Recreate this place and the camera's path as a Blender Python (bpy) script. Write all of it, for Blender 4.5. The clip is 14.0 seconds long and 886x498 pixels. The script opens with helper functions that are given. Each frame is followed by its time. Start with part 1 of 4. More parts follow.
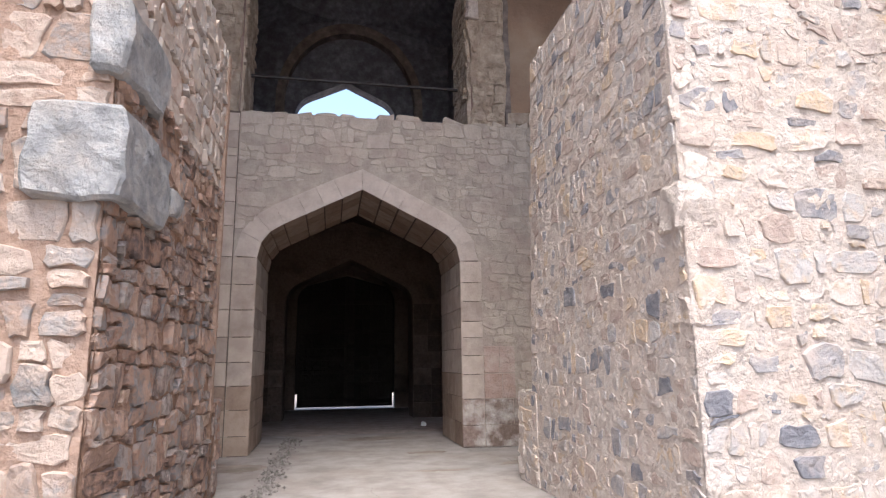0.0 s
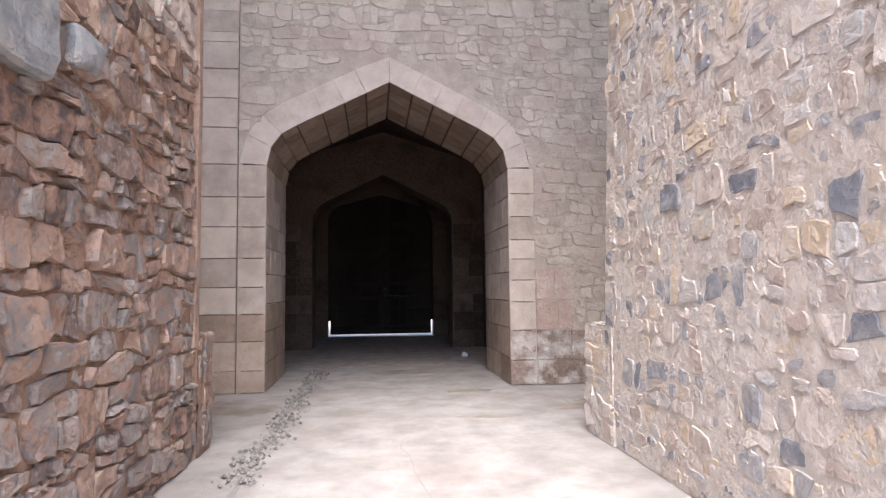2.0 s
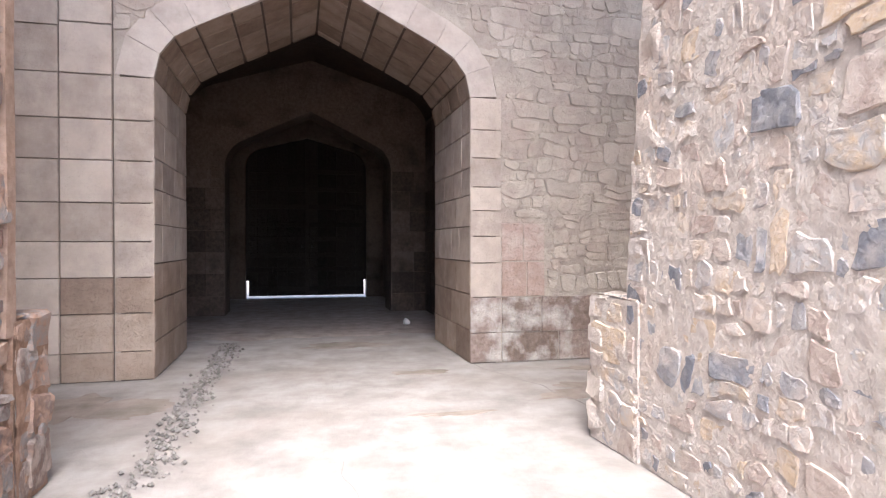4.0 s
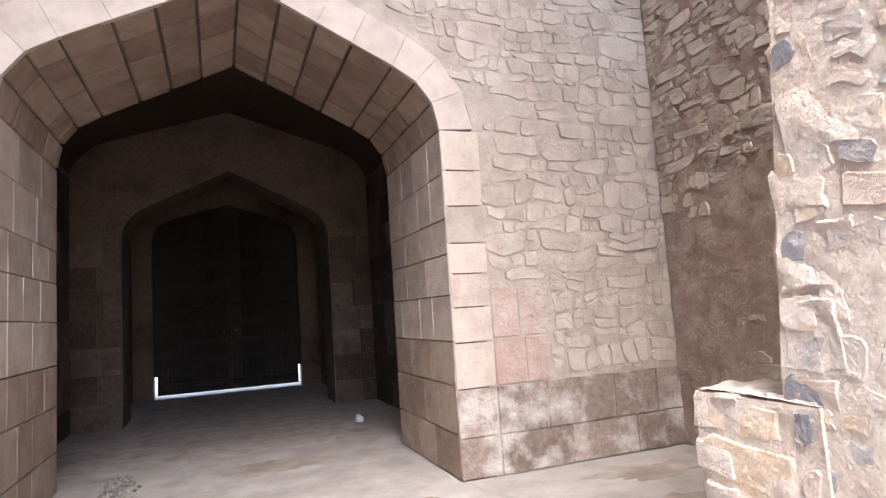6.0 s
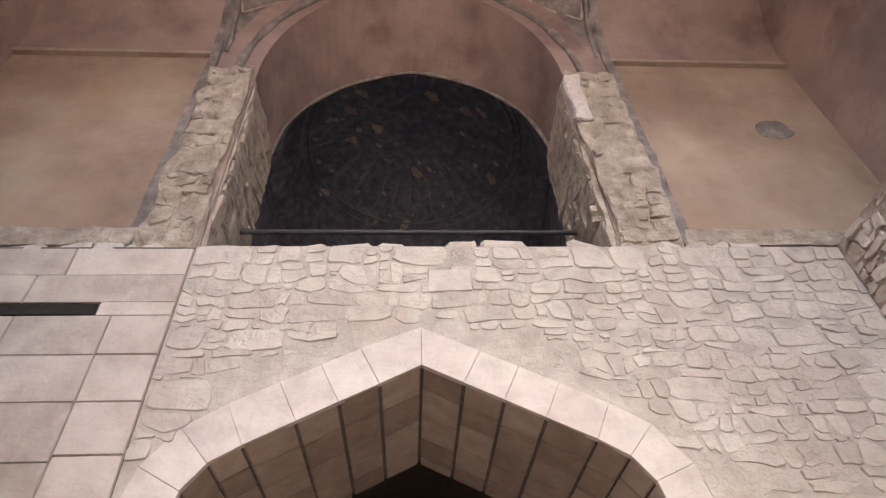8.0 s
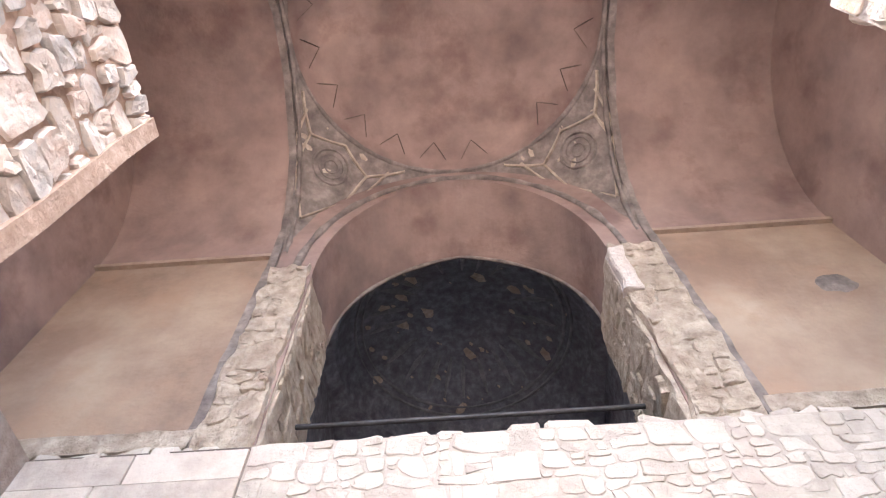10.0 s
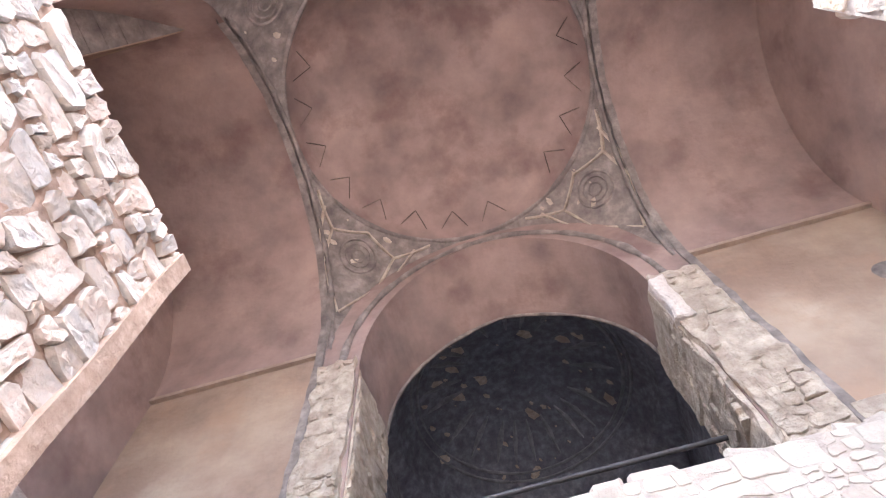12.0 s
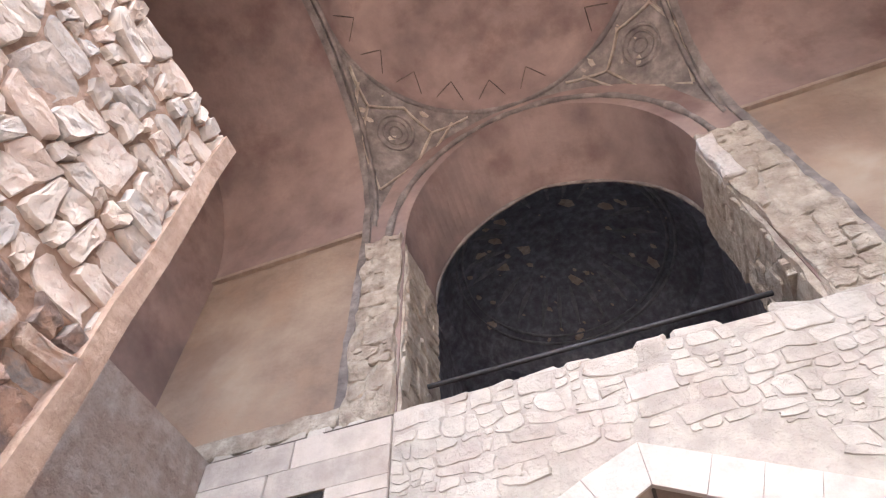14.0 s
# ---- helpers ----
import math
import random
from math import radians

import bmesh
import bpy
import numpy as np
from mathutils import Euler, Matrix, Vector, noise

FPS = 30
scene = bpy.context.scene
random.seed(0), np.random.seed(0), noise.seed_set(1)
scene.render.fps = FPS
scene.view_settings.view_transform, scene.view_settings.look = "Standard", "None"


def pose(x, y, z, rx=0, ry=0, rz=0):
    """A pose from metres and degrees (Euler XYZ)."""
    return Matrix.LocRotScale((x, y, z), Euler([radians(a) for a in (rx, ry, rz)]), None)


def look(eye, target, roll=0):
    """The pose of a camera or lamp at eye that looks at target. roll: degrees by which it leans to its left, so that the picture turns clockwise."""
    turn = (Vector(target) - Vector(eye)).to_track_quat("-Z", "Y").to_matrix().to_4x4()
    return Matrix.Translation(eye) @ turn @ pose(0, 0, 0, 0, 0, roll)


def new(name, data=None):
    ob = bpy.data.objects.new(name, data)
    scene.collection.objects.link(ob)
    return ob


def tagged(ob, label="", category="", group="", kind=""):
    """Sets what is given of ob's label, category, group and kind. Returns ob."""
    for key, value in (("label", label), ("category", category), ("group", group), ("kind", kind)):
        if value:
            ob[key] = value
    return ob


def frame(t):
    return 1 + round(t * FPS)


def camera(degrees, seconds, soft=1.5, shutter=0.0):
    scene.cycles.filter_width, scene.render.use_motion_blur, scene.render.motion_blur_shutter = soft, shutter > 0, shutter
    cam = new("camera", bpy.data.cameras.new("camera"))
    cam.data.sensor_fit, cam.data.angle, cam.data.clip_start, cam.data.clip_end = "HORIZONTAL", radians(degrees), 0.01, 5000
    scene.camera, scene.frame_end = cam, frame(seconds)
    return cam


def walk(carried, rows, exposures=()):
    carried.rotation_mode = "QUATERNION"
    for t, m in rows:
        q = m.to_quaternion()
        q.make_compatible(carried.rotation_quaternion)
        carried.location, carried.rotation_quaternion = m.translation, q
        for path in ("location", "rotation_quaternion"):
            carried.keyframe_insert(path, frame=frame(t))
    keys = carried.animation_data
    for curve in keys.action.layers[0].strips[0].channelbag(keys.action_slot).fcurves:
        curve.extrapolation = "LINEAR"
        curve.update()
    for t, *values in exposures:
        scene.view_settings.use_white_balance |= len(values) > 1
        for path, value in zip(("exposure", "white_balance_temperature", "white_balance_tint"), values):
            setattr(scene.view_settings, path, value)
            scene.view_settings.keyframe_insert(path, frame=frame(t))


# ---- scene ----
cam = camera(73.1, 14.0, soft=1.2)
EXPOSURES = [(0.0, 1.85, 6200, 9), (1.0, 2.2, 6100, 9), (3.0, 2.5, 6000, 9), (5.5, 3.15, 6200, 9), (6.5, 3.15, 6400, 9), (7.5, 3.05, 6600, 9), (8.0, 3.05, 6600, 9), (8.5, 3.3, 6450, 8), (11.0, 3.98, 5800, 6), (12.5, 3.98, 5650, 6), (13.0, 3.95, 5650, 6), (13.5, 3.7, 5850, 7), (14.0, 3.58, 6050, 7)]
ROWS = [  # seconds, eye x y z, pitch, yaw, lean
    (0, -0.160, -0.418, 1.523, 10.66, -10.56, -0.70),
    (0.5, -0.144, 0.029, 1.516, 5.34, -9.86, 0.70),
    (1, -0.087, 0.372, 1.564, 3.93, -0.92, -0.00),
    (1.5, -0.001, 0.841, 1.543, 4.19, -6.53, 1.90),
    (2, 0.096, 1.357, 1.521, 3.67, -6.65, -0.60),
    (2.5, 0.129, 1.840, 1.544, 2.15, -7.88, -1.80),
    (3, 0.112, 2.267, 1.526, -0.60, -10.95, -0.70),
    (5.5, 0.044, 4.690, 1.526, 0.00, -17.51, -1.70),
    (6, 0.108, 5.120, 1.612, 5.80, -20.80, -3.80),
    (6.5, 0.167, 5.463, 1.708, 10.80, -22.38, -5.50),
    (7, 0.210, 5.800, 1.757, 21.41, -21.88, -4.90),
    (7.5, 0.230, 5.951, 1.803, 33.73, -10.02, -2.45),
    (8, 0.243, 6.045, 1.878, 43.36, -4.42, -2.98),
    (8.5, 0.258, 6.067, 1.861, 54.28, -0.99, -4.21),
    (11, 0.182, 6.049, 1.943, 61.69, 3.79, -1.10),
    (11.5, 0.201, 6.033, 1.940, 63.18, 6.98, -2.23),
    (12, 0.215, 6.000, 1.967, 67.12, 7.99, -8.36),
    (12.5, 0.219, 5.968, 1.963, 70.52, 11.76, -9.22),
    (13, 0.205, 5.931, 1.940, 71.06, 21.57, -3.39),
    (13.5, 0.205, 5.982, 1.938, 64.21, 19.88, -2.45),
    (14, 0.187, 6.015, 1.937, 55.60, 18.22, -2.32),
]
walk(cam, [(t, look((x, y, z), (x - math.sin(radians(w)) * math.cos(radians(p)), y + math.cos(radians(w)) * math.cos(radians(p)), z + math.sin(radians(p))), r)) for t, x, y, z, p, w, r in ROWS],
     exposures=EXPOSURES)

# ---- light ----
world = bpy.data.worlds.new("sky")
scene.world = world
world.use_nodes = True
wn = world.node_tree.nodes
sky = wn.new("ShaderNodeTexSky")
sky.sky_type, sky.sun_disc = "NISHITA", False
sky.sun_elevation, sky.sun_rotation = radians(67), radians(190)
sky.air_density, sky.dust_density = 1.0, 4.5
wn["Background"].inputs["Strength"].default_value = 0.15
world.node_tree.links.new(sky.outputs[0], wn["Background"].inputs["Color"])
sun = new("sun", bpy.data.lights.new("sun", "SUN"))
sun.data.energy, sun.data.angle, sun.data.color = 1.1, radians(26), (1.0, 0.97, 0.94)
sun.matrix_world = look((-1.9, -8.5, 30), (0.3, 4, 0))

# ---- materials ----


def material(name, colours, rough=0.9, grain=14.0, stain=1.1, relief=0.35, pieces=0.0, stain_colour=None, stain_amount=0.5, metal=0.0, relief_scale=30.0, low=None, depth=0.03, flaked=None):
    """A worn mineral surface: a ramp of colours picked by the piece and by noise, stains at a larger scale, and fine relief."""
    m = bpy.data.materials.new(name)
    m.use_nodes = True
    n, link = m.node_tree.nodes, m.node_tree.links
    bsdf = n["Principled BSDF"]
    bsdf.inputs["Roughness"].default_value, bsdf.inputs["Metallic"].default_value = rough, metal
    bsdf.inputs["Specular IOR Level"].default_value = 0.25
    co = n.new("ShaderNodeTexCoord")

    def noise_at(scale, detail, roughness=0.6):
        t = n.new("ShaderNodeTexNoise")
        t.inputs["Scale"].default_value, t.inputs["Detail"].default_value, t.inputs["Roughness"].default_value = scale, detail, roughness
        link.new(co.outputs["Object"], t.inputs["Vector"])
        return t

    def math_node(op, a, b):
        k = n.new("ShaderNodeMath")
        k.operation = op
        for i, v in enumerate((a, b)):
            if isinstance(v, (int, float)):
                k.inputs[i].default_value = v
            else:
                link.new(v, k.inputs[i])
        return k.outputs[0]

    fine, broad = noise_at(grain, 6.0, 0.62), noise_at(stain, 5.0)
    value = math_node("ADD", math_node("MULTIPLY", fine.outputs["Fac"], 1.0 - pieces), math_node("MULTIPLY", 0.5, pieces))
    if pieces:
        info, geo = n.new("ShaderNodeObjectInfo"), n.new("ShaderNodeNewGeometry")
        pick = math_node("FRACT", math_node("ADD", info.outputs["Random"], geo.outputs["Random Per Island"]), 0)
        value = math_node("ADD", value, math_node("MULTIPLY", math_node("SUBTRACT", pick, 0.5), pieces))
    ramp = n.new("ShaderNodeValToRGB")
    low = low or (0.14 if pieces > 0.5 else 0.3)
    while len(ramp.color_ramp.elements) < len(colours):
        ramp.color_ramp.elements.new(0.5)
    for i, (e, c) in enumerate(zip(ramp.color_ramp.elements, colours)):
        e.position, e.color = low + (1 - 2 * low) * i / max(1, len(colours) - 1), (*c, 1)
    link.new(value, ramp.inputs["Fac"])
    mix = n.new("ShaderNodeMixRGB")
    mix.blend_type = "MIX"
    sharp = n.new("ShaderNodeMapRange")
    sharp.inputs["From Min"].default_value, sharp.inputs["From Max"].default_value = 0.48, 0.7
    sharp.inputs["To Max"].default_value = stain_amount
    link.new(broad.outputs["Fac"], sharp.inputs["Value"])
    link.new(sharp.outputs["Result"], mix.inputs["Fac"])
    link.new(ramp.outputs["Color"], mix.inputs["Color1"])
    mix.inputs["Color2"].default_value = (*(stain_colour or [c * 0.6 for c in colours[0]]), 1)
    colour = mix.outputs["Color"]
    if flaked:
        # patches with torn edges where the top coat has gone
        torn, worn = n.new("ShaderNodeMapRange"), n.new("ShaderNodeMixRGB")
        torn.inputs["From Min"].default_value, torn.inputs["From Max"].default_value = 0.52, 0.66
        torn.inputs["To Max"].default_value = 0.6
        link.new(noise_at(0.8, 9.0, 0.62).outputs["Fac"], torn.inputs["Value"])
        link.new(torn.outputs["Result"], worn.inputs["Fac"])
        link.new(colour, worn.inputs["Color1"])
        worn.inputs["Color2"].default_value = (*flaked, 1)
        colour = worn.outputs["Color"]
    link.new(colour, bsdf.inputs["Base Color"])
    bump, rel = n.new("ShaderNodeBump"), noise_at(relief_scale, 8.0, 0.7)
    bump.inputs["Strength"].default_value, bump.inputs["Distance"].default_value = relief, depth
    coarse = noise_at(relief_scale * 0.3, 4.0, 0.55)
    link.new(math_node("ADD", rel.outputs["Fac"], math_node("MULTIPLY", coarse.outputs["Fac"], 1.6)), bump.inputs["Height"])
    link.new(bump.outputs["Normal"], bsdf.inputs["Normal"])
    return m


M_LEFT = material("brown rubble", [(0.14, 0.105, 0.095), (0.36, 0.225, 0.165), (0.25, 0.235, 0.23), (0.43, 0.285, 0.215), (0.21, 0.155, 0.135), (0.40, 0.35, 0.32), (0.38, 0.25, 0.19), (0.56, 0.44, 0.355)], pieces=0.55, grain=9, relief=1.0, stain=4.5, stain_colour=(0.45, 0.29, 0.21), stain_amount=0.45, relief_scale=18, low=0.2, depth=0.035)
M_LEFT_PALE = material("cream rubble", [(0.37, 0.33, 0.305), (0.52, 0.43, 0.365), (0.46, 0.42, 0.39), (0.60, 0.51, 0.44), (0.55, 0.425, 0.355), (0.64, 0.57, 0.505)], pieces=0.5, grain=9, relief=0.9, stain=4.5, stain_colour=(0.56, 0.475, 0.405), stain_amount=0.6, relief_scale=20, low=0.2, depth=0.025)
M_PIER = material("weathered pale plaster", [(0.28, 0.22, 0.168), (0.44, 0.36, 0.285), (0.58, 0.50, 0.41)], grain=5, relief=1.0, stain=2.2, stain_colour=(0.33, 0.25, 0.20), stain_amount=0.7, relief_scale=14, depth=0.06)
M_LEFT_END = material("pink-buff rubble", [(0.19, 0.185, 0.185), (0.43, 0.335, 0.275), (0.30, 0.28, 0.27), (0.36, 0.255, 0.20), (0.50, 0.405, 0.34), (0.45, 0.335, 0.275)], pieces=0.5, grain=9, relief=0.9, stain=4.5, stain_colour=(0.58, 0.47, 0.40), stain_amount=0.6, relief_scale=20, low=0.2, depth=0.025)
M_END_MORTAR = material("pink earth mortar", [(0.33, 0.215, 0.16), (0.49, 0.355, 0.28)], relief=1.0, relief_scale=18)
M_LEFT_MORTAR = material("red earth mortar", [(0.24, 0.145, 0.10), (0.42, 0.275, 0.20)], relief=1.0, relief_scale=18)
M_RIGHT = material("grey quartzite rubble", [(0.20, 0.20, 0.225), (0.38, 0.36, 0.36), (0.55, 0.46, 0.40), (0.40, 0.31, 0.27), (0.58, 0.505, 0.455), (0.45, 0.43, 0.425), (0.55, 0.42, 0.30), (0.61, 0.54, 0.495)], pieces=0.68, grain=10, relief=0.9, stain=3.4, stain_colour=(0.58, 0.49, 0.43), stain_amount=0.6, relief_scale=20, low=0.18)
M_RIGHT_MORTAR = material("pale lime mortar", [(0.50, 0.425, 0.375), (0.68, 0.605, 0.55)], relief=1.0, relief_scale=22, stain=1.4, stain_colour=(0.58, 0.45, 0.37), depth=0.04)
M_BACK = material("plastered rubble", [(0.355, 0.302, 0.255), (0.455, 0.393, 0.335), (0.525, 0.463, 0.40)], depth=0.02, pieces=0.25, grain=4.5, relief=0.9, stain=1.6, stain_colour=(0.40, 0.305, 0.26), relief_scale=20)
M_SIDE = material("red-brown rough plaster", [(0.26, 0.19, 0.158), (0.35, 0.275, 0.233), (0.43, 0.355, 0.308)], grain=5, relief=1.0, stain=1.3, stain_colour=(0.32, 0.222, 0.175), stain_amount=0.7, relief_scale=12, depth=0.06)
M_ASHLAR = material("buff dressed stone", [(0.33, 0.27, 0.23), (0.45, 0.375, 0.32), (0.53, 0.45, 0.385)], depth=0.014, pieces=0.35, grain=4.5, relief=0.7, stain=1.5, stain_colour=(0.29, 0.22, 0.18), relief_scale=26)
M_RING = material("pale arch stone", [(0.41, 0.345, 0.30), (0.50, 0.43, 0.38), (0.56, 0.49, 0.43)], depth=0.01, pieces=0.12, grain=4.5, relief=0.6, stain=2.0, stain_colour=(0.38, 0.30, 0.255), relief_scale=26)
M_PLINTH = material("stained plinth stone", [(0.17, 0.125, 0.10), (0.26, 0.195, 0.165), (0.35, 0.275, 0.235)], pieces=0.3, relief=0.9, stain=3.2, stain_colour=(0.60, 0.56, 0.52), stain_amount=0.85, relief_scale=20)
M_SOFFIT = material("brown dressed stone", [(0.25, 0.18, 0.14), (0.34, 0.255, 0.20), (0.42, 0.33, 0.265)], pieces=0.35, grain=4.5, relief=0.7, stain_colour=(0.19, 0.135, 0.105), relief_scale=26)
M_RED = material("red dressed stone", [(0.33, 0.225, 0.185), (0.40, 0.295, 0.25), (0.47, 0.38, 0.335)], pieces=0.2, grain=4.5, relief=0.6, stain=2.5, stain_colour=(0.50, 0.44, 0.40))
M_JOINT = material("joint mortar", [(0.09, 0.068, 0.056), (0.16, 0.125, 0.105)], relief=0.8)
M_PLASTER = material("stained red plaster", [(0.15, 0.105, 0.094), (0.235, 0.163, 0.142), (0.31, 0.218, 0.187), (0.38, 0.265, 0.22)], grain=0.75, stain=0.5, relief=0.4, stain_colour=(0.13, 0.095, 0.09), stain_amount=0.7, relief_scale=12, low=0.24, flaked=(0.15, 0.085, 0.075))
M_BUFF = material("buff plaster", [(0.19, 0.128, 0.096), (0.28, 0.198, 0.147), (0.35, 0.26, 0.193), (0.40, 0.312, 0.238)], grain=0.55, stain=0.5, relief=0.45, stain_colour=(0.21, 0.135, 0.10), stain_amount=0.75, relief_scale=14, low=0.29, flaked=(0.34, 0.222, 0.152))
M_STUCCO = material("grey carved stucco", [(0.12, 0.098, 0.09), (0.20, 0.166, 0.15), (0.33, 0.28, 0.25)], grain=3.5, relief=0.9, stain=1.4, stain_colour=(0.12, 0.095, 0.088), relief_scale=16)
M_ASH = material("grey worn stucco of the room dome", [(0.14, 0.14, 0.155), (0.21, 0.21, 0.225), (0.30, 0.295, 0.30)], grain=6, relief=0.6)
# Upper room's dimness and a bluish veil of haze are put into this plaster.
M_ROOM_SHADE = material("plaster with room shade and haze", [(0.09, 0.092, 0.11), (0.15, 0.152, 0.18), (0.25, 0.252, 0.28)], grain=5, relief=0.7, stain_colour=(0.065, 0.065, 0.078), relief_scale=10)
# Deep passage's shade is put into this colour; star border points are truly dark.
M_DARK = material("dark stone and passage shade", [(0.055, 0.039, 0.031), (0.105, 0.075, 0.06), (0.17, 0.123, 0.098)], pieces=0.4, relief=0.7, stain=1.4, stain_colour=(0.04, 0.03, 0.025), stain_amount=0.8)
M_FLOOR = material("dusty stone paving", [(0.19, 0.17, 0.16), (0.255, 0.23, 0.217), (0.32, 0.293, 0.277)], grain=2.2, stain=0.45, relief=0.5, stain_colour=(0.21, 0.168, 0.145), stain_amount=0.5, relief_scale=24, depth=0.012)
M_DARK_FLOOR = material("brown worn paving", [(0.20, 0.165, 0.15), (0.28, 0.235, 0.21), (0.35, 0.30, 0.27)], grain=4, relief=0.4, stain_colour=(0.17, 0.13, 0.11))
M_DAMP = material("damp brown dirt", [(0.16, 0.128, 0.108), (0.23, 0.19, 0.165), (0.28, 0.24, 0.215)], grain=3, relief=0.4, depth=0.012)
M_CRACK = material("dirt in cracks", [(0.17, 0.15, 0.14), (0.24, 0.215, 0.20)], relief=0.5)
M_EARTH = material("dry earth", [(0.32, 0.26, 0.21), (0.42, 0.35, 0.29)], grain=3, relief=0.6)
M_GRAVEL = material("grey gravel", [(0.12, 0.108, 0.10), (0.21, 0.19, 0.175), (0.31, 0.285, 0.265)], pieces=0.6, relief=0.5)
M_WOOD = material("old dark wood", [(0.02, 0.016, 0.014), (0.045, 0.035, 0.03)], pieces=0.4, relief=0.6, rough=0.75)
M_IRON = material("dark iron", [(0.05, 0.045, 0.045), (0.09, 0.08, 0.08)], rough=0.55, metal=0.6, relief=0.2)
M_PALE = material("pale grey quartzite", [(0.24, 0.245, 0.25), (0.36, 0.36, 0.36), (0.48, 0.47, 0.46)], grain=6, relief=1.0, stain=3, stain_colour=(0.40, 0.33, 0.27))
M_WHITE = material("white paper", [(0.75, 0.74, 0.72), (0.82, 0.81, 0.8)], relief=0.1, stain_amount=0.1)

# ---- building helpers ----
rng = random.Random(7)


def part(name, bm, mat, parent=None, label="", smooth=False):
    """Links a bmesh, in world metres, as one mesh object under parent."""
    me = bpy.data.meshes.new(name)
    bmesh.ops.recalc_face_normals(bm, faces=bm.faces)
    bm.to_mesh(me)
    bm.free()
    return part_mesh(name, me, mat, parent, label, smooth)


def part_mesh(name, me, mat, parent=None, label="", smooth=False):
    me.materials.append(mat)
    if smooth:
        me.polygons.foreach_set("use_smooth", [True] * len(me.polygons))
    ob = new(name, me)
    if parent:
        ob.parent = parent
        ob.matrix_parent_inverse = Matrix.Translation(-parent.location)
    if label:
        tagged(ob, label)
    return ob


def thing(name, base, label, category, group=""):
    ob = new(name)
    ob.location = base
    return tagged(ob, label, category, group)


def structure(ob, label="", category=""):
    return tagged(ob, label, category, kind="structure")


def box(bm, lo, hi, bevel=0.0):
    r = bmesh.ops.create_cube(bm, size=1.0)
    size = [h - l for l, h in zip(lo, hi)]
    for v in r["verts"]:
        v.co = Vector([l + (c + 0.5) * s for l, c, s in zip(lo, v.co, size)])
    if bevel:
        edges = list({e for v in r["verts"] for e in v.link_edges})
        bmesh.ops.bevel(bm, geom=edges, offset=bevel, segments=1, affect="EDGES")
    return bm


def boxes(*spans, bevel=0.0):
    bm = bmesh.new()
    for lo, hi in spans:
        box(bm, lo, hi, bevel)
    return bm


def pointed(half, rise, n=10, bend=0.35):
    """Right half of a four-centred arch, from (half, 0) to (0, rise)."""
    r = bend * half
    lo, hi = 0.2, 1.5
    for _ in range(40):
        a = (lo + hi) / 2
        top = r * math.sin(a) + (half - r + r * math.cos(a)) / math.tan(a)
        lo, hi = (a, hi) if top > rise else (lo, a)
    pts = [(half - r + r * math.cos(a * i / n), r * math.sin(a * i / n)) for i in range(n + 1)]
    x0, z0 = pts[-1]
    return pts + [(x0 * (1 - i / n), z0 + (rise - z0) * i / n) for i in range(1, n + 1)]


def ellipse(half, rise, n=20):
    return [(half * math.cos(math.pi / 2 * i / n), rise * math.sin(math.pi / 2 * i / n)) for i in range(n + 1)]


def outline(cx, spring, right):
    """The whole arch line from left springing over the crown to the right one."""
    left = [(cx - u, spring + v) for u, v in right]
    return left + [(cx + u, spring + v) for u, v in reversed(right[:-1])]


def arch_wall(bm, x0, x1, z0, z1, y0, y1, line, back_line=None):
    """A wall from y0 to y1 with an arched opening down to z0; line: the opening's arch at y0, back_line at y1."""
    back_line = back_line or line
    rings = []
    for y, ln in ((y0, line), (y1, back_line)):
        low = [(ln[0][0], z0)] + list(ln) + [(ln[-1][0], z0)]
        n = len(low)
        outer = []
        for i, (x, z) in enumerate(low):
            if i == 0:
                outer.append((x0, z0))
            elif i == n - 1:
                outer.append((x1, z0))
            elif i == 1:
                outer.append((x0, z1))
            elif i == n - 2:
                outer.append((x1, z1))
            else:
                outer.append((x0 + (x1 - x0) * (i - 1) / (n - 3), z1))
        rings.append(([bm.verts.new((x, y, z)) for x, z in low], [bm.verts.new((x, y, z)) for x, z in outer]))
    (a, oa), (b, ob) = rings
    for i in range(len(a) - 1):
        bm.faces.new((a[i], a[i + 1], oa[i + 1], oa[i]))
        bm.faces.new((b[i], ob[i], ob[i + 1], b[i + 1]))
        bm.faces.new((a[i], b[i], b[i + 1], a[i + 1]))
        bm.faces.new((oa[i], oa[i + 1], ob[i + 1], ob[i]))
    bm.faces.new((a[0], oa[0], ob[0], b[0]))
    bm.faces.new((a[-1], b[-1], ob[-1], oa[-1]))
    return bm


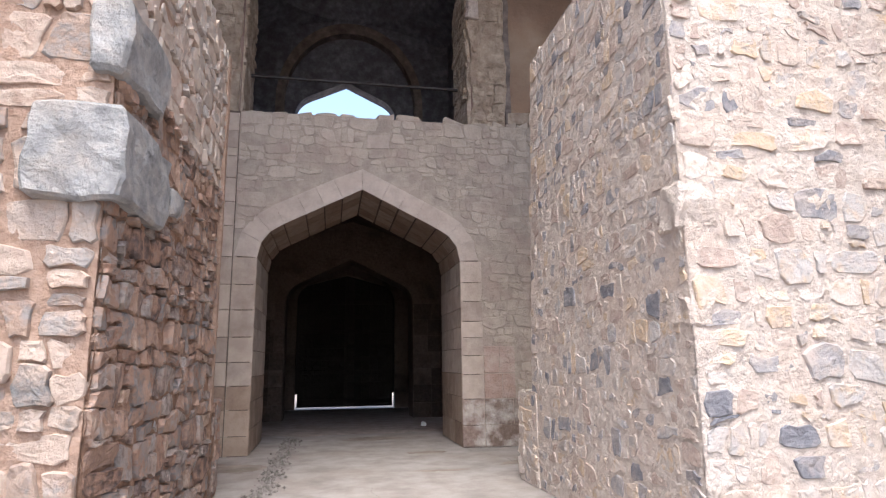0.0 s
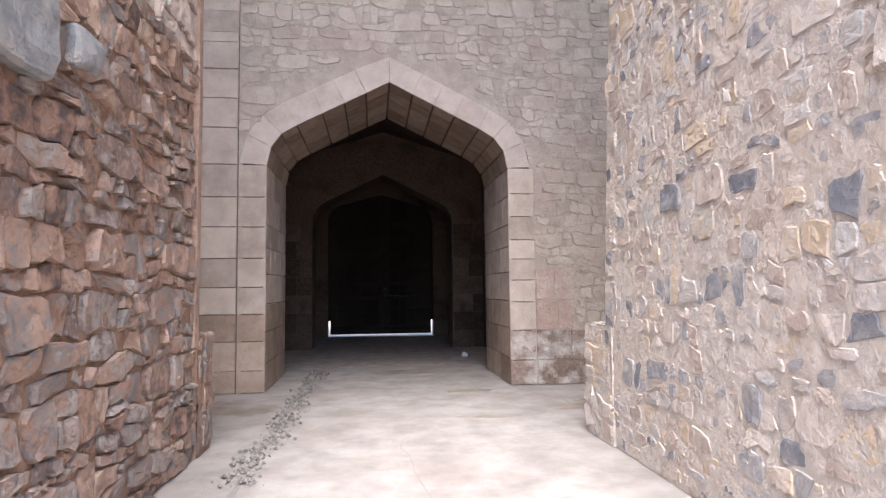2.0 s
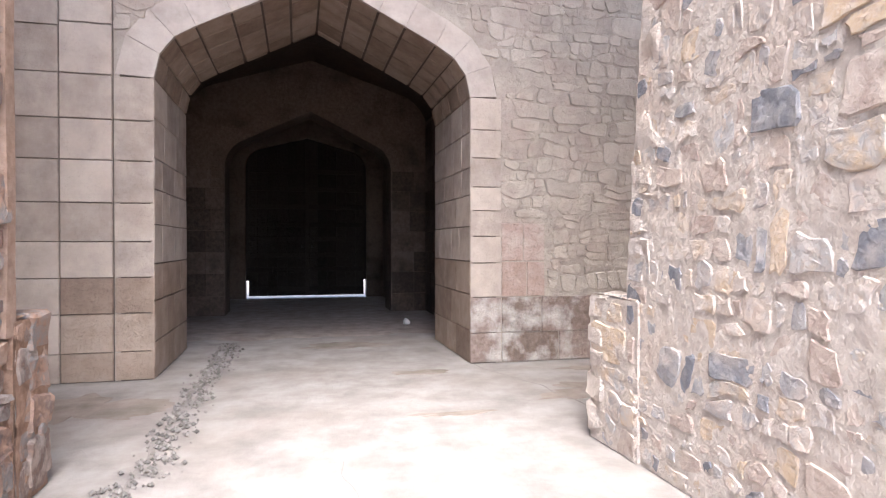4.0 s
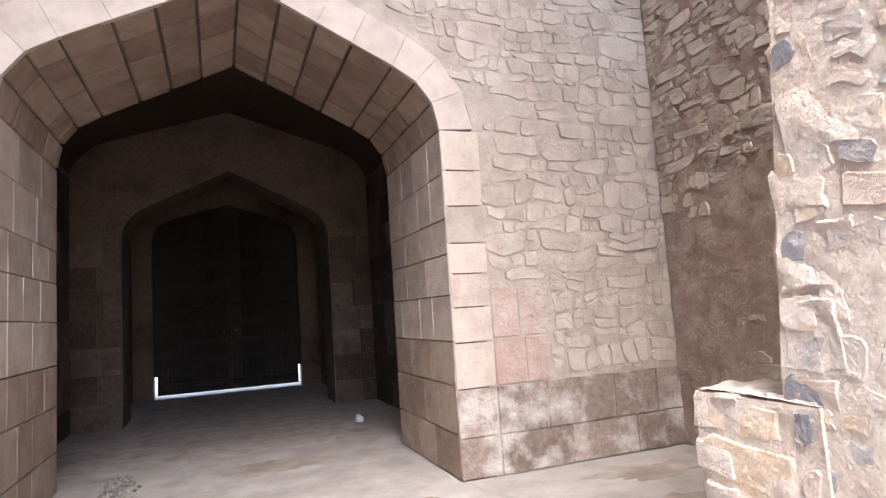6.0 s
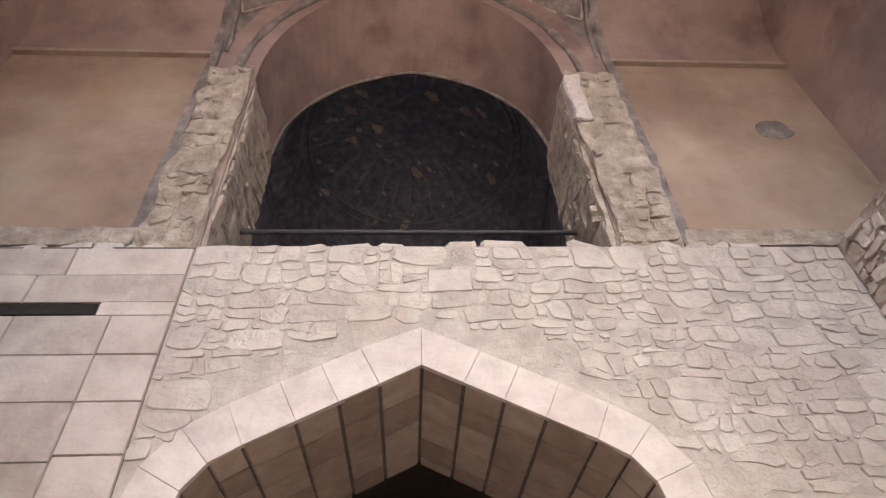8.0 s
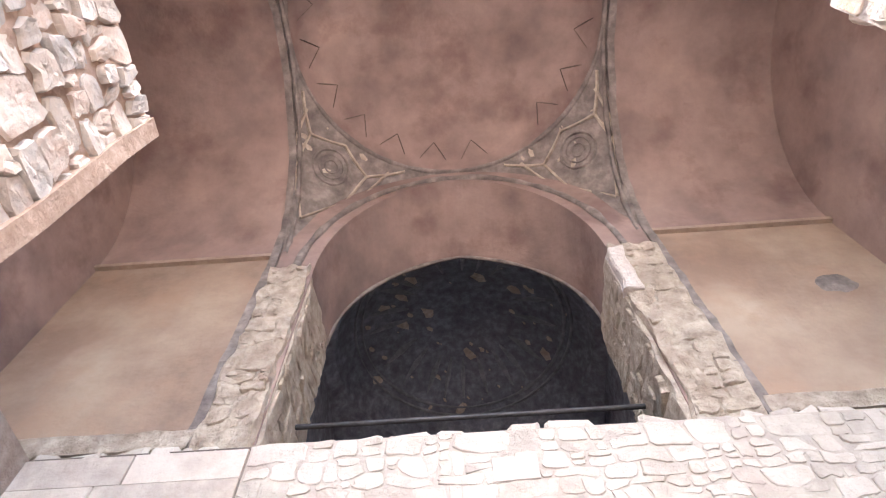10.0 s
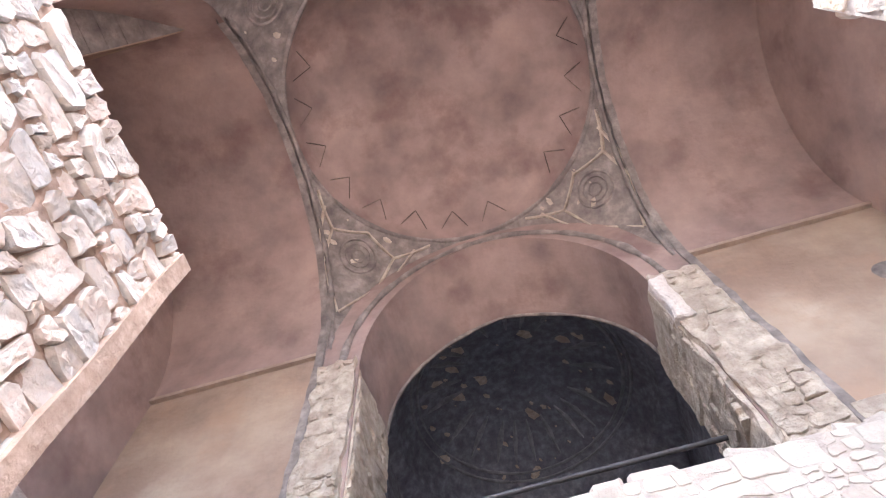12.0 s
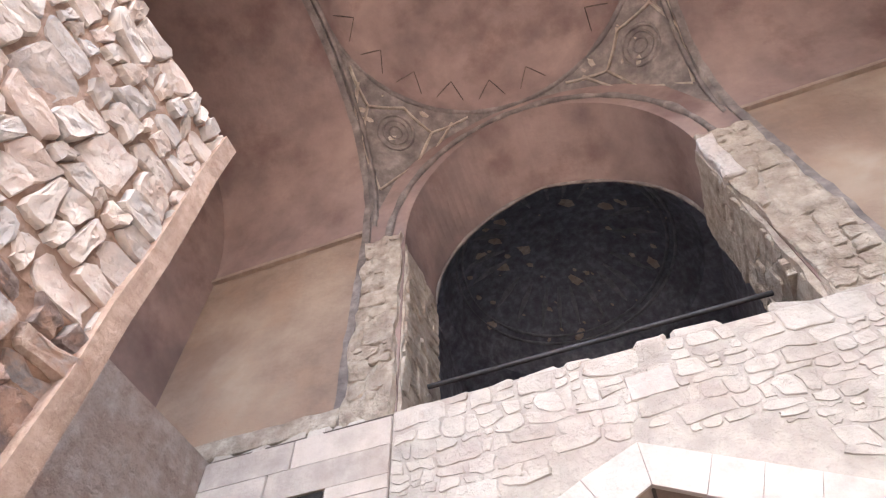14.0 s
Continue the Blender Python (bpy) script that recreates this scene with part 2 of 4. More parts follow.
def cells(w, h, su, sv, jitter=0.42, keep=None):
    """Irregular stones that fill w x h: rounded Voronoi cells of jittered courses."""
    pts, v, k = [], 0.0, 0
    while v < h + sv:
        step = sv * rng.uniform(0.7, 1.35)
        u = -su * rng.random()
        while u < w + su:
            pts.append((u + rng.uniform(-jitter, jitter) * su * 0.4, (v + step * (0.5 + rng.uniform(-jitter, jitter) * 0.7)) * su / sv))
            u += su * rng.choice((0.55, 0.8, 1.0, 1.2, 1.7))
        v += step
    hh, bins = h * su / sv, {}
    for i, (a, b) in enumerate(pts):
        bins.setdefault((int(a // (2 * su)), int(b // (2 * su))), []).append(i)
    out = []
    for i, (a, b) in enumerate(pts):
        if keep and not keep(a, b * sv / su):
            continue
        poly = [(max(0, a - 2 * su), max(0, b - 2 * su)), (min(w, a + 2 * su), max(0, b - 2 * su)), (min(w, a + 2 * su), min(hh, b + 2 * su)), (max(0, a - 2 * su), min(hh, b + 2 * su))]
        ci, cj = int(a // (2 * su)), int(b // (2 * su))
        for di in (-1, 0, 1):
            for dj in (-1, 0, 1):
                for j in bins.get((ci + di, cj + dj), ()):
                    if j == i or not poly:
                        continue
                    c, d = pts[j]
                    nx, ny = c - a, d - b
                    lim = (c * c + d * d - a * a - b * b) / 2
                    cut, m = [], len(poly)
                    for q in range(m):
                        p0, p1 = poly[q], poly[(q + 1) % m]
                        s0, s1 = p0[0] * nx + p0[1] * ny - lim, p1[0] * nx + p1[1] * ny - lim
                        if s0 <= 0:
                            cut.append(p0)
                        if s0 * s1 < 0:
                            f = s0 / (s0 - s1)
                            cut.append((p0[0] + (p1[0] - p0[0]) * f, p0[1] + (p1[1] - p0[1]) * f))
                    poly = cut
        if len(poly) < 3:
            continue
        poly = [(p, q * sv / su) for p, q in poly]
        area = abs(sum(poly[q - 1][0] * poly[q][1] - poly[q][0] * poly[q - 1][1] for q in range(len(poly)))) / 2
        if area < 0.12 * su * sv:
            continue
        out.append(poly)
    return out


def courses(w, h, su, sv, wave=0.3):
    """Roughly coursed rubble that fills w x h: blocks of uneven width and height with crooked joints, some split in two."""
    levels, v = [0.0], 0.0
    while v < h - 0.4 * sv:
        v = min(h, v + sv * rng.choice((0.65, 0.85, 1.0, 1.25, 1.6)))
        levels.append(h if h - v < 0.5 * sv else v)
    seed = rng.random() * 90
    out = []

    def level(k, u):
        if k in (0, len(levels) - 1):
            return levels[k]
        return levels[k] + wave * sv * (noise.noise(Vector((u / su * 0.45, k * 3.7, seed))) + 0.5 * noise.noise(Vector((u / su * 1.3, k * 5.1, seed))))

    for k in range(len(levels) - 1):
        u, tilt = 0.0, 0.0
        rise = levels[k + 1] - levels[k]
        while u < w - 1e-6:
            e = u + su * rng.choice((0.45, 0.6, 0.8, 1.0, 1.3, 1.9)) * (0.7 + 0.3 * rise / sv)
            e = w if w - e < 0.35 * su else e
            lean = 0.0 if e == w else rng.uniform(-0.3, 0.3) * rise
            spans = [(0.0, 1.0)]
            if rise > sv * 1.15 and rng.random() < 0.45:
                cut = rng.uniform(0.35, 0.65)
                spans = [(0.0, cut), (cut, 1.0)]
            for lo, hi in spans:
                poly = []
                for a, b in ((0, lo), (0.5, lo), (1, lo), (1, (lo + hi) / 2), (1, hi), (0.5, hi), (0, hi), (0, (lo + hi) / 2)):
                    left, right = u + tilt * (b - 0.5), e + lean * (b - 0.5)
                    x = left + (right - left) * a
                    z0, z1 = level(k, x), level(k + 1, x)
                    amp = 0.05 if 0 < x < w else 0.0
                    poly.append((min(w, max(0, x + rng.uniform(-1, 1) * amp * su)), min(h, max(0, z0 + (z1 - z0) * b + rng.uniform(-1, 1) * amp * sv))))
                out.append(poly)
            u, tilt = e, lean
    return out


def stone_mesh(poly, place, proud, gap, rough, rugged=False):
    """One stone's verts and faces: outline drawn in by the joint, corners cut, faces broken and uneven."""
    n = len(poly)
    cx, cy = sum(p[0] for p in poly) / n, sum(p[1] for p in poly) / n
    ring = []
    for i in range(n):
        p0, p1 = poly[i], poly[(i + 1) % n]
        length = math.hypot(p1[0] - p0[0], p1[1] - p0[1])
        if length < 0.03 or (n == 8 and i % 2):
            ring.append((p0[0] * 0.3 + p1[0] * 0.7, p0[1] * 0.3 + p1[1] * 0.7) if n == 8 else ((p0[0] + p1[0]) / 2, (p0[1] + p1[1]) / 2))
            continue
        for f in ((0.25, 1.0) if n == 8 else (0.12, 0.5, 0.88) if rugged and length > 0.09 else (0.12, 0.88)):
            ring.append((p0[0] + (p1[0] - p0[0]) * f, p0[1] + (p1[1] - p0[1]) * f))
    size = max(0.05, min(max(abs(p[0] - cx) for p in ring), max(abs(p[1] - cy) for p in ring)))
    k = max(0.5, 1 - gap * rng.uniform(0.5, 1.8) / size)
    wear = 0.014 if rugged else 0.011
    ring = [(cx + (p[0] - cx) * k + rng.uniform(-1, 1) * wear, cy + (p[1] - cy) * k + rng.uniform(-1, 1) * wear) for p in ring]
    m, lean_u, lean_v = len(ring), rng.uniform(-1, 1) * rough, rng.uniform(-1, 1) * rough
    top = proud * rng.uniform(0.5, 1.35)
    verts, faces = [], []
    rings = ((1.0, -0.03), (0.985, 0.62), (0.92, 1.0)) + (((0.66, 1.001), (0.33, 1.002)) if rugged else ())
    seed = rng.random() * 50
    for scale, depth in rings:
        for p in ring:
            u, v = cx + (p[0] - cx) * scale, cy + (p[1] - cy) * scale
            d = depth
            if depth > 0:
                d = depth * top + (lean_u * (u - cx) + lean_v * (v - cy)) / size * 0.5 * proud
                if depth >= 1.0:
                    d += rng.uniform(-1, 1) * rough * 0.12 * proud
                    if rugged:
                        d += proud * (0.26 * noise.noise(Vector((u * 7, v * 9, seed))) + 0.13 * noise.noise(Vector((u * 26, v * 31, seed))))
            verts.append(place(u, v, d))
    verts.append(place(cx, cy, top * rng.uniform(0.85, 1.15)))
    last = len(rings) - 1
    for r in range(last):
        for i in range(m):
            j = (i + 1) % m
            faces.append((r * m + i, r * m + j, (r + 1) * m + j, (r + 1) * m + i))
    faces += [(last * m + i, last * m + (i + 1) % m, (last + 1) * m) for i in range(m)]
    return verts, faces


def mortar_bed(parent, w, h, place, mat, amount, step=0.035):
    """The uneven mortar between the stones of a face: lumps and hollows on a fine sheet."""
    nu, nv = max(2, int(w / step)), max(2, int(h / step))
    verts, faces = [], []
    seed = rng.random() * 40
    for j in range(nv + 1):
        for i in range(nu + 1):
            u, v = w * i / nu, h * j / nv
            q = Vector((u, v, seed))
            d = 0.5 + 0.55 * noise.noise(q * 4.5) + 0.45 * noise.noise(q * 12) + 0.3 * noise.noise(q * 29)
            verts.append(place(u, v, 0.004 + amount * max(0.0, d)))
    for j in range(nv):
        for i in range(nu):
            a = j * (nu + 1) + i
            faces.append((a, a + 1, a + nu + 2, a + nu + 1))
    me = bpy.data.meshes.new("mortar")
    me.from_pydata(verts, [], faces)
    part_mesh("mortar", me, mat, parent, smooth=True)


def masonry(parent, polys, place, mat, proud=0.04, gap=0.012, rough=0.6, near=None, limit=300, name="stone", rugged=False):
    """Lays stones on a wall: those for which near(u, v) holds, up to limit, singly; the rest as one joined part."""
    all_v, all_f, count = [], [], 0
    for poly in polys:
        verts, faces = stone_mesh(poly, place, proud, gap, rough, rugged)
        u, v = poly[0]
        if count < limit and (near is None or near(u, v)):
            me = bpy.data.meshes.new(name)
            me.from_pydata(verts, [], faces)
            part_mesh(name, me, mat, parent)
            count += 1
        else:
            base = len(all_v)
            all_v += verts
            all_f += [tuple(base + i for i in f) for f in faces]
    if all_v:
        me = bpy.data.meshes.new(name + "s")
        me.from_pydata(all_v, [], all_f)
        tagged(part_mesh("far_" + name + "s", me, mat, parent), kind="stuff")


def rough_block(parent, lo, hi, mat, name, amount=0.02, label=""):
    """A hewn stone: a subdivided box with uneven faces and worn edges."""
    bm = bmesh.new()
    box(bm, lo, hi, 0.025)
    bmesh.ops.subdivide_edges(bm, edges=[e for e in bm.edges if e.calc_length() > 0.08], cuts=4, use_grid_fill=True)
    for v in bm.verts:
        v.co += Vector((noise.noise(v.co * 4 + Vector((0, 0, 3))), noise.noise(v.co * 11), noise.noise(v.co * 11 + Vector((3, 0, 0))))) * amount * 0.35
        v.co += Vector((noise.noise(v.co * 5), noise.noise(v.co * 5 + Vector((7, 0, 0))), noise.noise(v.co * 5 + Vector((0, 7, 0))))) * amount
    return part(name, bm, mat, parent, label)


def block(parent, corners, depth, mat, name="block", gap=0.005, label=""):
    """A dressed block: its four front corners in space, running back by the vector depth; edges chamfered, face slightly uneven."""
    c = sum(corners, Vector()) / 4
    d = Vector(depth)
    front, mid, back = [], [], []
    for p in corners:
        p = p + (c - p).normalized() * gap * 1.4
        q = p + (c - p).normalized() * (0.003 if name == "arch_stone" else 0.008)
        front.append(q + d.normalized() * rng.uniform(-0.003, 0.003))
        mid.append(p + d.normalized() * 0.012)
        back.append(p + d)
    me = bpy.data.meshes.new(name)
    me.from_pydata(front + mid + back, [], [(0, 1, 2, 3)] + [(i + 4 * r, (i + 1) % 4 + 4 * r, (i + 1) % 4 + 4 * r + 4, i + 4 * r + 4) for r in (0, 1) for i in range(4)])
    return part_mesh(name, me, mat, parent, label)

# ---- plan ----
CX = 0.35                      # the gate's axis
Y_GATE, Y_UP = 10.51, 10.65    # lower and upper face of the gate wall
J0, J1 = -1.5, 2.2             # jambs of the gateway
SPRING, CROWN = 3.39, 4.72
SIDE_L, SIDE_R = -4.15, 4.85   # lower side walls of the porch
UP_L, UP_R = -5.6, 6.2         # upper side walls
Z_UP = 6.15
B0, B1 = -2.6, 3.25            # middle bay
Y_FRONT = 5.5
RAD = 2.9                      # the vaults' radius
Z_LEDGE = 10.3
MID_X, MID_Y = (B0 + B1) / 2, 7.78

# ---- ground and floor ----
bm = bmesh.new()
bmesh.ops.create_grid(bm, x_segments=20, y_segments=20, size=300)
for v in bm.verts:
    v.co.z = -0.03
structure(part("ground", bm, M_EARTH), "dry pale earth ground around the gate", "ground")
bm = bmesh.new()
bmesh.ops.create_grid(bm, x_segments=90, y_segments=150, size=0.5)
for v in bm.verts:
    v.co = Vector((0.35 + v.co.x * 11, 8.5 + v.co.y * 25, 0))
    v.co.z = 0.012 * noise.noise(v.co * 0.9) + 0.006 * noise.noise(v.co * 3.1) - 0.006
floor = structure(part("floor", bm, M_FLOOR, smooth=True), "pale dusty worn stone and concrete floor", "floor")

# ---- rubble walls beside the way ----
WALL_TOP = 5.42


def rubble_wall(name, face, far, y0, y1, faces, bed, lay, label, top, slant=0.0):
    """A thick wall with its long face at x = face, its ends at y0 and y1; faces: (stones, mortar) of the long face, its upper part and the near end; lay: stone length, height, proudness, joint."""
    out = 1 if far < face else -1
    (low_mat, mortar), (high_mat, high_mortar), (end_mat, end_mortar) = faces
    su, sv, proud, gap = lay
    bm = boxes(((min(face, far), y0, -0.05), (max(face, far), y1, top)))
    for v in bm.verts:
        if v.co.y > y1 - 0.01 and v.co.z > 1:
            v.co.y -= slant
    wall = structure(part(name, bm, mortar), label, "wall")
    width, split = abs(far - face), 3.5
    if out > 0:
        low = courses(y1 - y0, split + 0.1, su, sv, 0.5)
        high = courses(y1 - y0, top - split - 0.1, 0.165, 0.2, 0.2)
    else:
        low = courses(y1 - y0, split, su, sv, 0.6)
        high = courses(y1 - y0, top - split, su, sv, 0.6)
    rise = split + (0.1 if out > 0 else 0.0)

    def side(u, v, d):
        return (face + out * d, y0 + u * (1 - slant * v / top / (y1 - y0)), v)

    def upper_side(u, v, d):
        return side(u, v + rise, d)

    def end(u, v, d):
        return (face - out * u, y0 - d, v)

    masonry(wall, low, side, low_mat, proud, gap, limit=300, rugged=True)
    masonry(wall, high, upper_side, high_mat, min(proud, 0.045), gap * 0.8, limit=160, rugged=True)
    mortar_bed(wall, y1 - y0, rise, side, mortar, bed)
    mortar_bed(wall, y1 - y0, top - rise, upper_side, high_mortar, bed * 0.8)
    laid = courses(width, top, 0.36, 0.23) if out > 0 else courses(width, top, 0.23, 0.2, 0.6)
    masonry(wall, laid, end, end_mat, 0.04 if out > 0 else 0.026, 0.012 if out > 0 else 0.024, near=lambda u, v: u < 1.5 and v < 3.6, limit=220, rugged=True)
    mortar_bed(wall, width, top, end, end_mortar, 0.022)
    if not slant:
        part("plaster", boxes(((min(face, far) + 0.02, y1, 0), (max(face, far) - 0.02, y1 + 0.03, top - 0.05))), end_mortar, wall)
    # loose stones along the top
    masonry(wall, cells(y1 - y0 - slant, 0.5, su, 0.25), lambda u, v, d: (face - out * (v + 0.02), y0 + u, top + d * 1.3), high_mat, 0.06, 0.01, near=lambda u, v: False)
    # larger stones that break the far edge
    z = 1.05
    while z < top - 0.2:
        h = rng.uniform(0.14, 0.34)
        if out < 0:
            edge = y1 - slant * (z + h / 2) / top
            rough_block(wall, (face - 0.012, edge - rng.uniform(0.2, 0.4), z), (face + 0.35, edge + rng.uniform(-0.02, 0.05), z + h - 0.02), end_mortar if rng.random() < 0.6 else low_mat, "edge_stone", 0.03)
        z += h
    return wall


wall_left = rubble_wall("wall_left", -1.57, SIDE_L + 0.02, 3.5, 7.08, ((M_LEFT, M_LEFT_MORTAR), (M_LEFT_PALE, M_END_MORTAR), (M_LEFT_END, M_END_MORTAR)), 0.024, (0.24, 0.165, 0.05, 0.009), "brown rubble wall of rough stones in red earth mortar", WALL_TOP)
wall_right = rubble_wall("wall_right", 2.38, SIDE_R - 0.02, 3.5, 7.2, ((M_RIGHT, M_RIGHT_MORTAR), (M_RIGHT, M_RIGHT_MORTAR), (M_RIGHT, M_RIGHT_MORTAR)), 0.010, (0.18, 0.165, 0.014, 0.016), "pale rubble wall, grey and buff stones in lime mortar", WALL_TOP, 0.55)

for lo, hi in (((-2.0, 3.37, 2.52), (-1.44, 4.45, 3.12)), ((-1.72, 3.38, 3.36), (-1.46, 4.3, 3.85)), ((-1.75, 4.7, 2.75), (-1.47, 5.0, 2.98))):
    rough_block(wall_left, lo, hi, M_PALE, "quoin", 0.04, "large pale grey hewn stone")
for lo, hi in (((2.345, 3.465, 2.45), (2.66, 3.75, 2.84)), ((2.35, 3.47, 1.75), (2.58, 3.72, 1.98)), ((2.35, 3.47, 3.3), (2.6, 3.7, 3.52))):
    rough_block(wall_right, lo, hi, M_RIGHT_MORTAR, "quoin", 0.045, "pale hewn corner stone")

bm = boxes(((-1.9, 6.99, 1.0), (-1.505, 7.10, WALL_TOP - 0.03)))
bmesh.ops.subdivide_edges(bm, edges=bm.edges, cuts=10, use_grid_fill=True)
for v in bm.verts:
    v.co += Vector((noise.noise(v.co * 3), noise.noise(v.co * 3 + Vector((4, 0, 0))), 0)) * 0.025
part("plaster_edge", bm, M_END_MORTAR, wall_left, "smooth buff plaster edge")


def stub(name, x0, x1, y0, y1, top, mat, mortar, label, out):
    """A broken low end of a rubble wall: three stepped lumps of masonry with stones set in mortar."""
    ob = structure(part(name, boxes(((x0, y0, -0.05), (x1, y1, top))), mortar), label, "wall")
    face = x1 if out > 0 else x0

    def side(u, v, d):
        return (face + out * d, y0 + u, v)

    def end(u, v, d):
        return (x0 + u, y1 + d, v)

    def crest(u, v, d):
        return (x0 + u, y0 + v, top + d)

    for w, h, place in ((y1 - y0, top, side), (x1 - x0, top, end), (x1 - x0, y1 - y0, crest)):
        masonry(ob, courses(w, h, 0.24, 0.19, 0.5), place, mat, 0.02, 0.018, rugged=True)
        mortar_bed(ob, w, h, place, mortar, 0.02)
    z = 0.05
    while z < top - 0.15:
        h = rng.uniform(0.18, 0.36)
        a, b = sorted((face + out * 0.03, face - out * rng.uniform(0.25, 0.4)))
        rough_block(ob, (a, y1 - rng.uniform(0.2, 0.35), z), (b, y1 + rng.uniform(0.0, 0.06), min(top + 0.03, z + h - 0.02)), mortar if out < 0 else mat, "edge_stone", 0.035)
        z += h
    return ob


stub("wall_stub_left", -2.3, -1.5, 7.06, 7.5, 1.08, M_LEFT, M_LEFT_MORTAR, "low broken stub of brown rubble at the wall's end", 1)
stub("wall_stub_right", 2.352, 3.1, 6.9, 7.56, 1.12, M_RIGHT, M_RIGHT_MORTAR, "low broken stub of pale rubble at the wall's end", -1)

# ---- gate wall ----
gate_line = outline(CX, SPRING, pointed((J1 - J0) / 2, CROWN - SPRING))
wide = [(x * 1.016, z * 1.02) for x, z in pointed((J1 - J0) / 2 , CROWN - SPRING)]
bm = bmesh.new()
arch_wall(bm, SIDE_L - 1.5, SIDE_R + 1.5, -0.05, Z_UP, Y_GATE + 0.025, 12.52, outline(CX, SPRING, wide))
gate_wall = structure(part("wall_gate", bm, M_JOINT), "gate wall of dressed stone and rubble with a pointed arch", "wall")


def ring(k, half=(J1 - J0) / 2, grow=0.0):
    """A point at share k (0 left springing, 1 right springing) of the arch, pushed out by grow."""
    pts = gate_line
    f = k * (len(pts) - 1)
    i = min(int(f), len(pts) - 2)
    a, b = Vector((pts[i][0], 0, pts[i][1])), Vector((pts[i + 1][0], 0, pts[i + 1][1]))
    p, d = a.lerp(b, f - i), (b - a).normalized()
    if abs(k - 0.5) < 1e-6:
        return p + Vector((0, 0, grow * 1.12))
    return p + Vector((-d.z, 0, d.x)) * grow


# arch stones: a ring on the face and rows in the soffit
SHARES = [0, 0.10, 0.19, 0.265, 0.33, 0.385, 0.44, 0.5]
SHARES += [1 - s for s in reversed(SHARES[:-1])]
for a, b in zip(SHARES, SHARES[1:]):
    ga, gb = (0.40 if s < 0.5 else 0.36 for s in (a, b))
    f = [ring(a), ring(b), ring(b, grow=gb), ring(a, grow=ga)]
    block(gate_wall, [p + Vector((0, Y_GATE, 0)) for p in f], (0, 0.05, 0), M_RING, "arch_stone", 0.0006)
    c = ((ring(a) + ring(b)) / 2)
    inward = Vector((CX - c.x, 0, SPRING - c.z)).normalized()
    y = Y_GATE
    for step in [rng.uniform(0.36, 0.52) for _ in range(4)] + [1.0]:
        y2 = min(12.52, y + step)
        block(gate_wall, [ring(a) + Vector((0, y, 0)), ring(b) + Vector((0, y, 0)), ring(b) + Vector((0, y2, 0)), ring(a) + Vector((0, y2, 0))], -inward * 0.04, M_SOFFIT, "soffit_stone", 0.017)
        y = y2


def course_heights(top, steps):
    z, out = 0.0, [0.0]
    while z < top - 0.2:
        z = min(top, z + rng.choice(steps))
        if top - z < 0.2:
            z = top
        out.append(z)
    return out


def ashlar_face(parent, u0, u1, z0, z1, corner, depth, mat, lengths, heights):
    """Courses of blocks on a face; corner(u, z) gives the place."""
    for a, b in zip(heights, heights[1:]):
        if b <= z0 or a >= z1:
            continue
        u = u0
        while u < u1 - 1e-3:
            w = rng.choice(lengths)
            e = u1 if u1 - (u + w) < min(lengths) * 0.6 else u + w
            block(parent, [corner(u, max(a, z0)), corner(e, max(a, z0)), corner(e, min(b, z1)), corner(u, min(b, z1))], depth, mat)
            u = e


LEFT_Z = [0, 0.32, 0.75, 1.15, 1.55, 1.98, 2.45, 2.9, 3.39]
for x0, x1 in ((-1.91, J0), (-2.45, -1.92)):
    ashlar_face(gate_wall, x0, x1, 0, 3.39, lambda u, z: Vector((u, Y_GATE - (0.0 if x1 == J0 else 0.012), z)), (0, 0.05, 0), M_ASHLAR, (0.5, 0.6), LEFT_Z[3:])
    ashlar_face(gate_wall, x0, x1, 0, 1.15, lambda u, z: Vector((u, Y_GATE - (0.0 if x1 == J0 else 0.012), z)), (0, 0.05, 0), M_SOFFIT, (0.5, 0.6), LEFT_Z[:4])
ashlar_face(gate_wall, -4.15, -2.45, 0, 6.0, lambda u, z: Vector((u, Y_GATE - 0.012, z)), (0, 0.05, 0), M_ASHLAR, (0.6, 0.85, 1.1), [0, 0.32, 0.75, 1.15, 1.55, 1.98, 2.45, 2.9, 3.39, 3.9, 4.4, 4.85, 5.27])
ashlar_face(gate_wall, -4.15, -1.915, 5.42, 6.1, lambda u, z: Vector((u, Y_GATE - 0.012, z)), (0, 0.05, 0), M_ASHLAR, (0.6, 0.85, 1.1), [5.42, 5.75, 6.1])
ashlar_face(gate_wall, -2.45, -1.92, 3.39, 5.27, lambda u, z: Vector((u, Y_GATE - 0.012, z)), (0, 0.05, 0), M_ASHLAR, (0.6,), [3.39, 3.95, 4.4, 4.85, 5.27])
ashlar_face(gate_wall, -2.6, -1.92, 5.27, 5.42, lambda u, z: Vector((u, Y_GATE - 0.012, z)), (0, 0.05, 0), M_ASHLAR, (0.7,), [5.27, 5.42])
RIGHT_Z = [0, 0.38, 0.84, 1.28, 1.62, 1.95, 2.25, 2.62, 2.98, 3.39]
ashlar_face(gate_wall, J1, 2.62, 0, 3.39, lambda u, z: Vector((u, Y_GATE, z)), (0, 0.05, 0), M_ASHLAR, (0.6,), RIGHT_Z[2:])
ashlar_face(gate_wall, J1, 2.62, 0, 0.84, lambda u, z: Vector((u, Y_GATE, z)), (0, 0.05, 0), M_PLINTH, (0.6,), RIGHT_Z[:3])
ashlar_face(gate_wall, 2.62, 3.22, 0.84, 1.8, lambda u, z: Vector((u, Y_GATE, z)), (0, 0.05, 0), M_RED, (0.3, 0.35), [0.84, 1.3, 1.8])
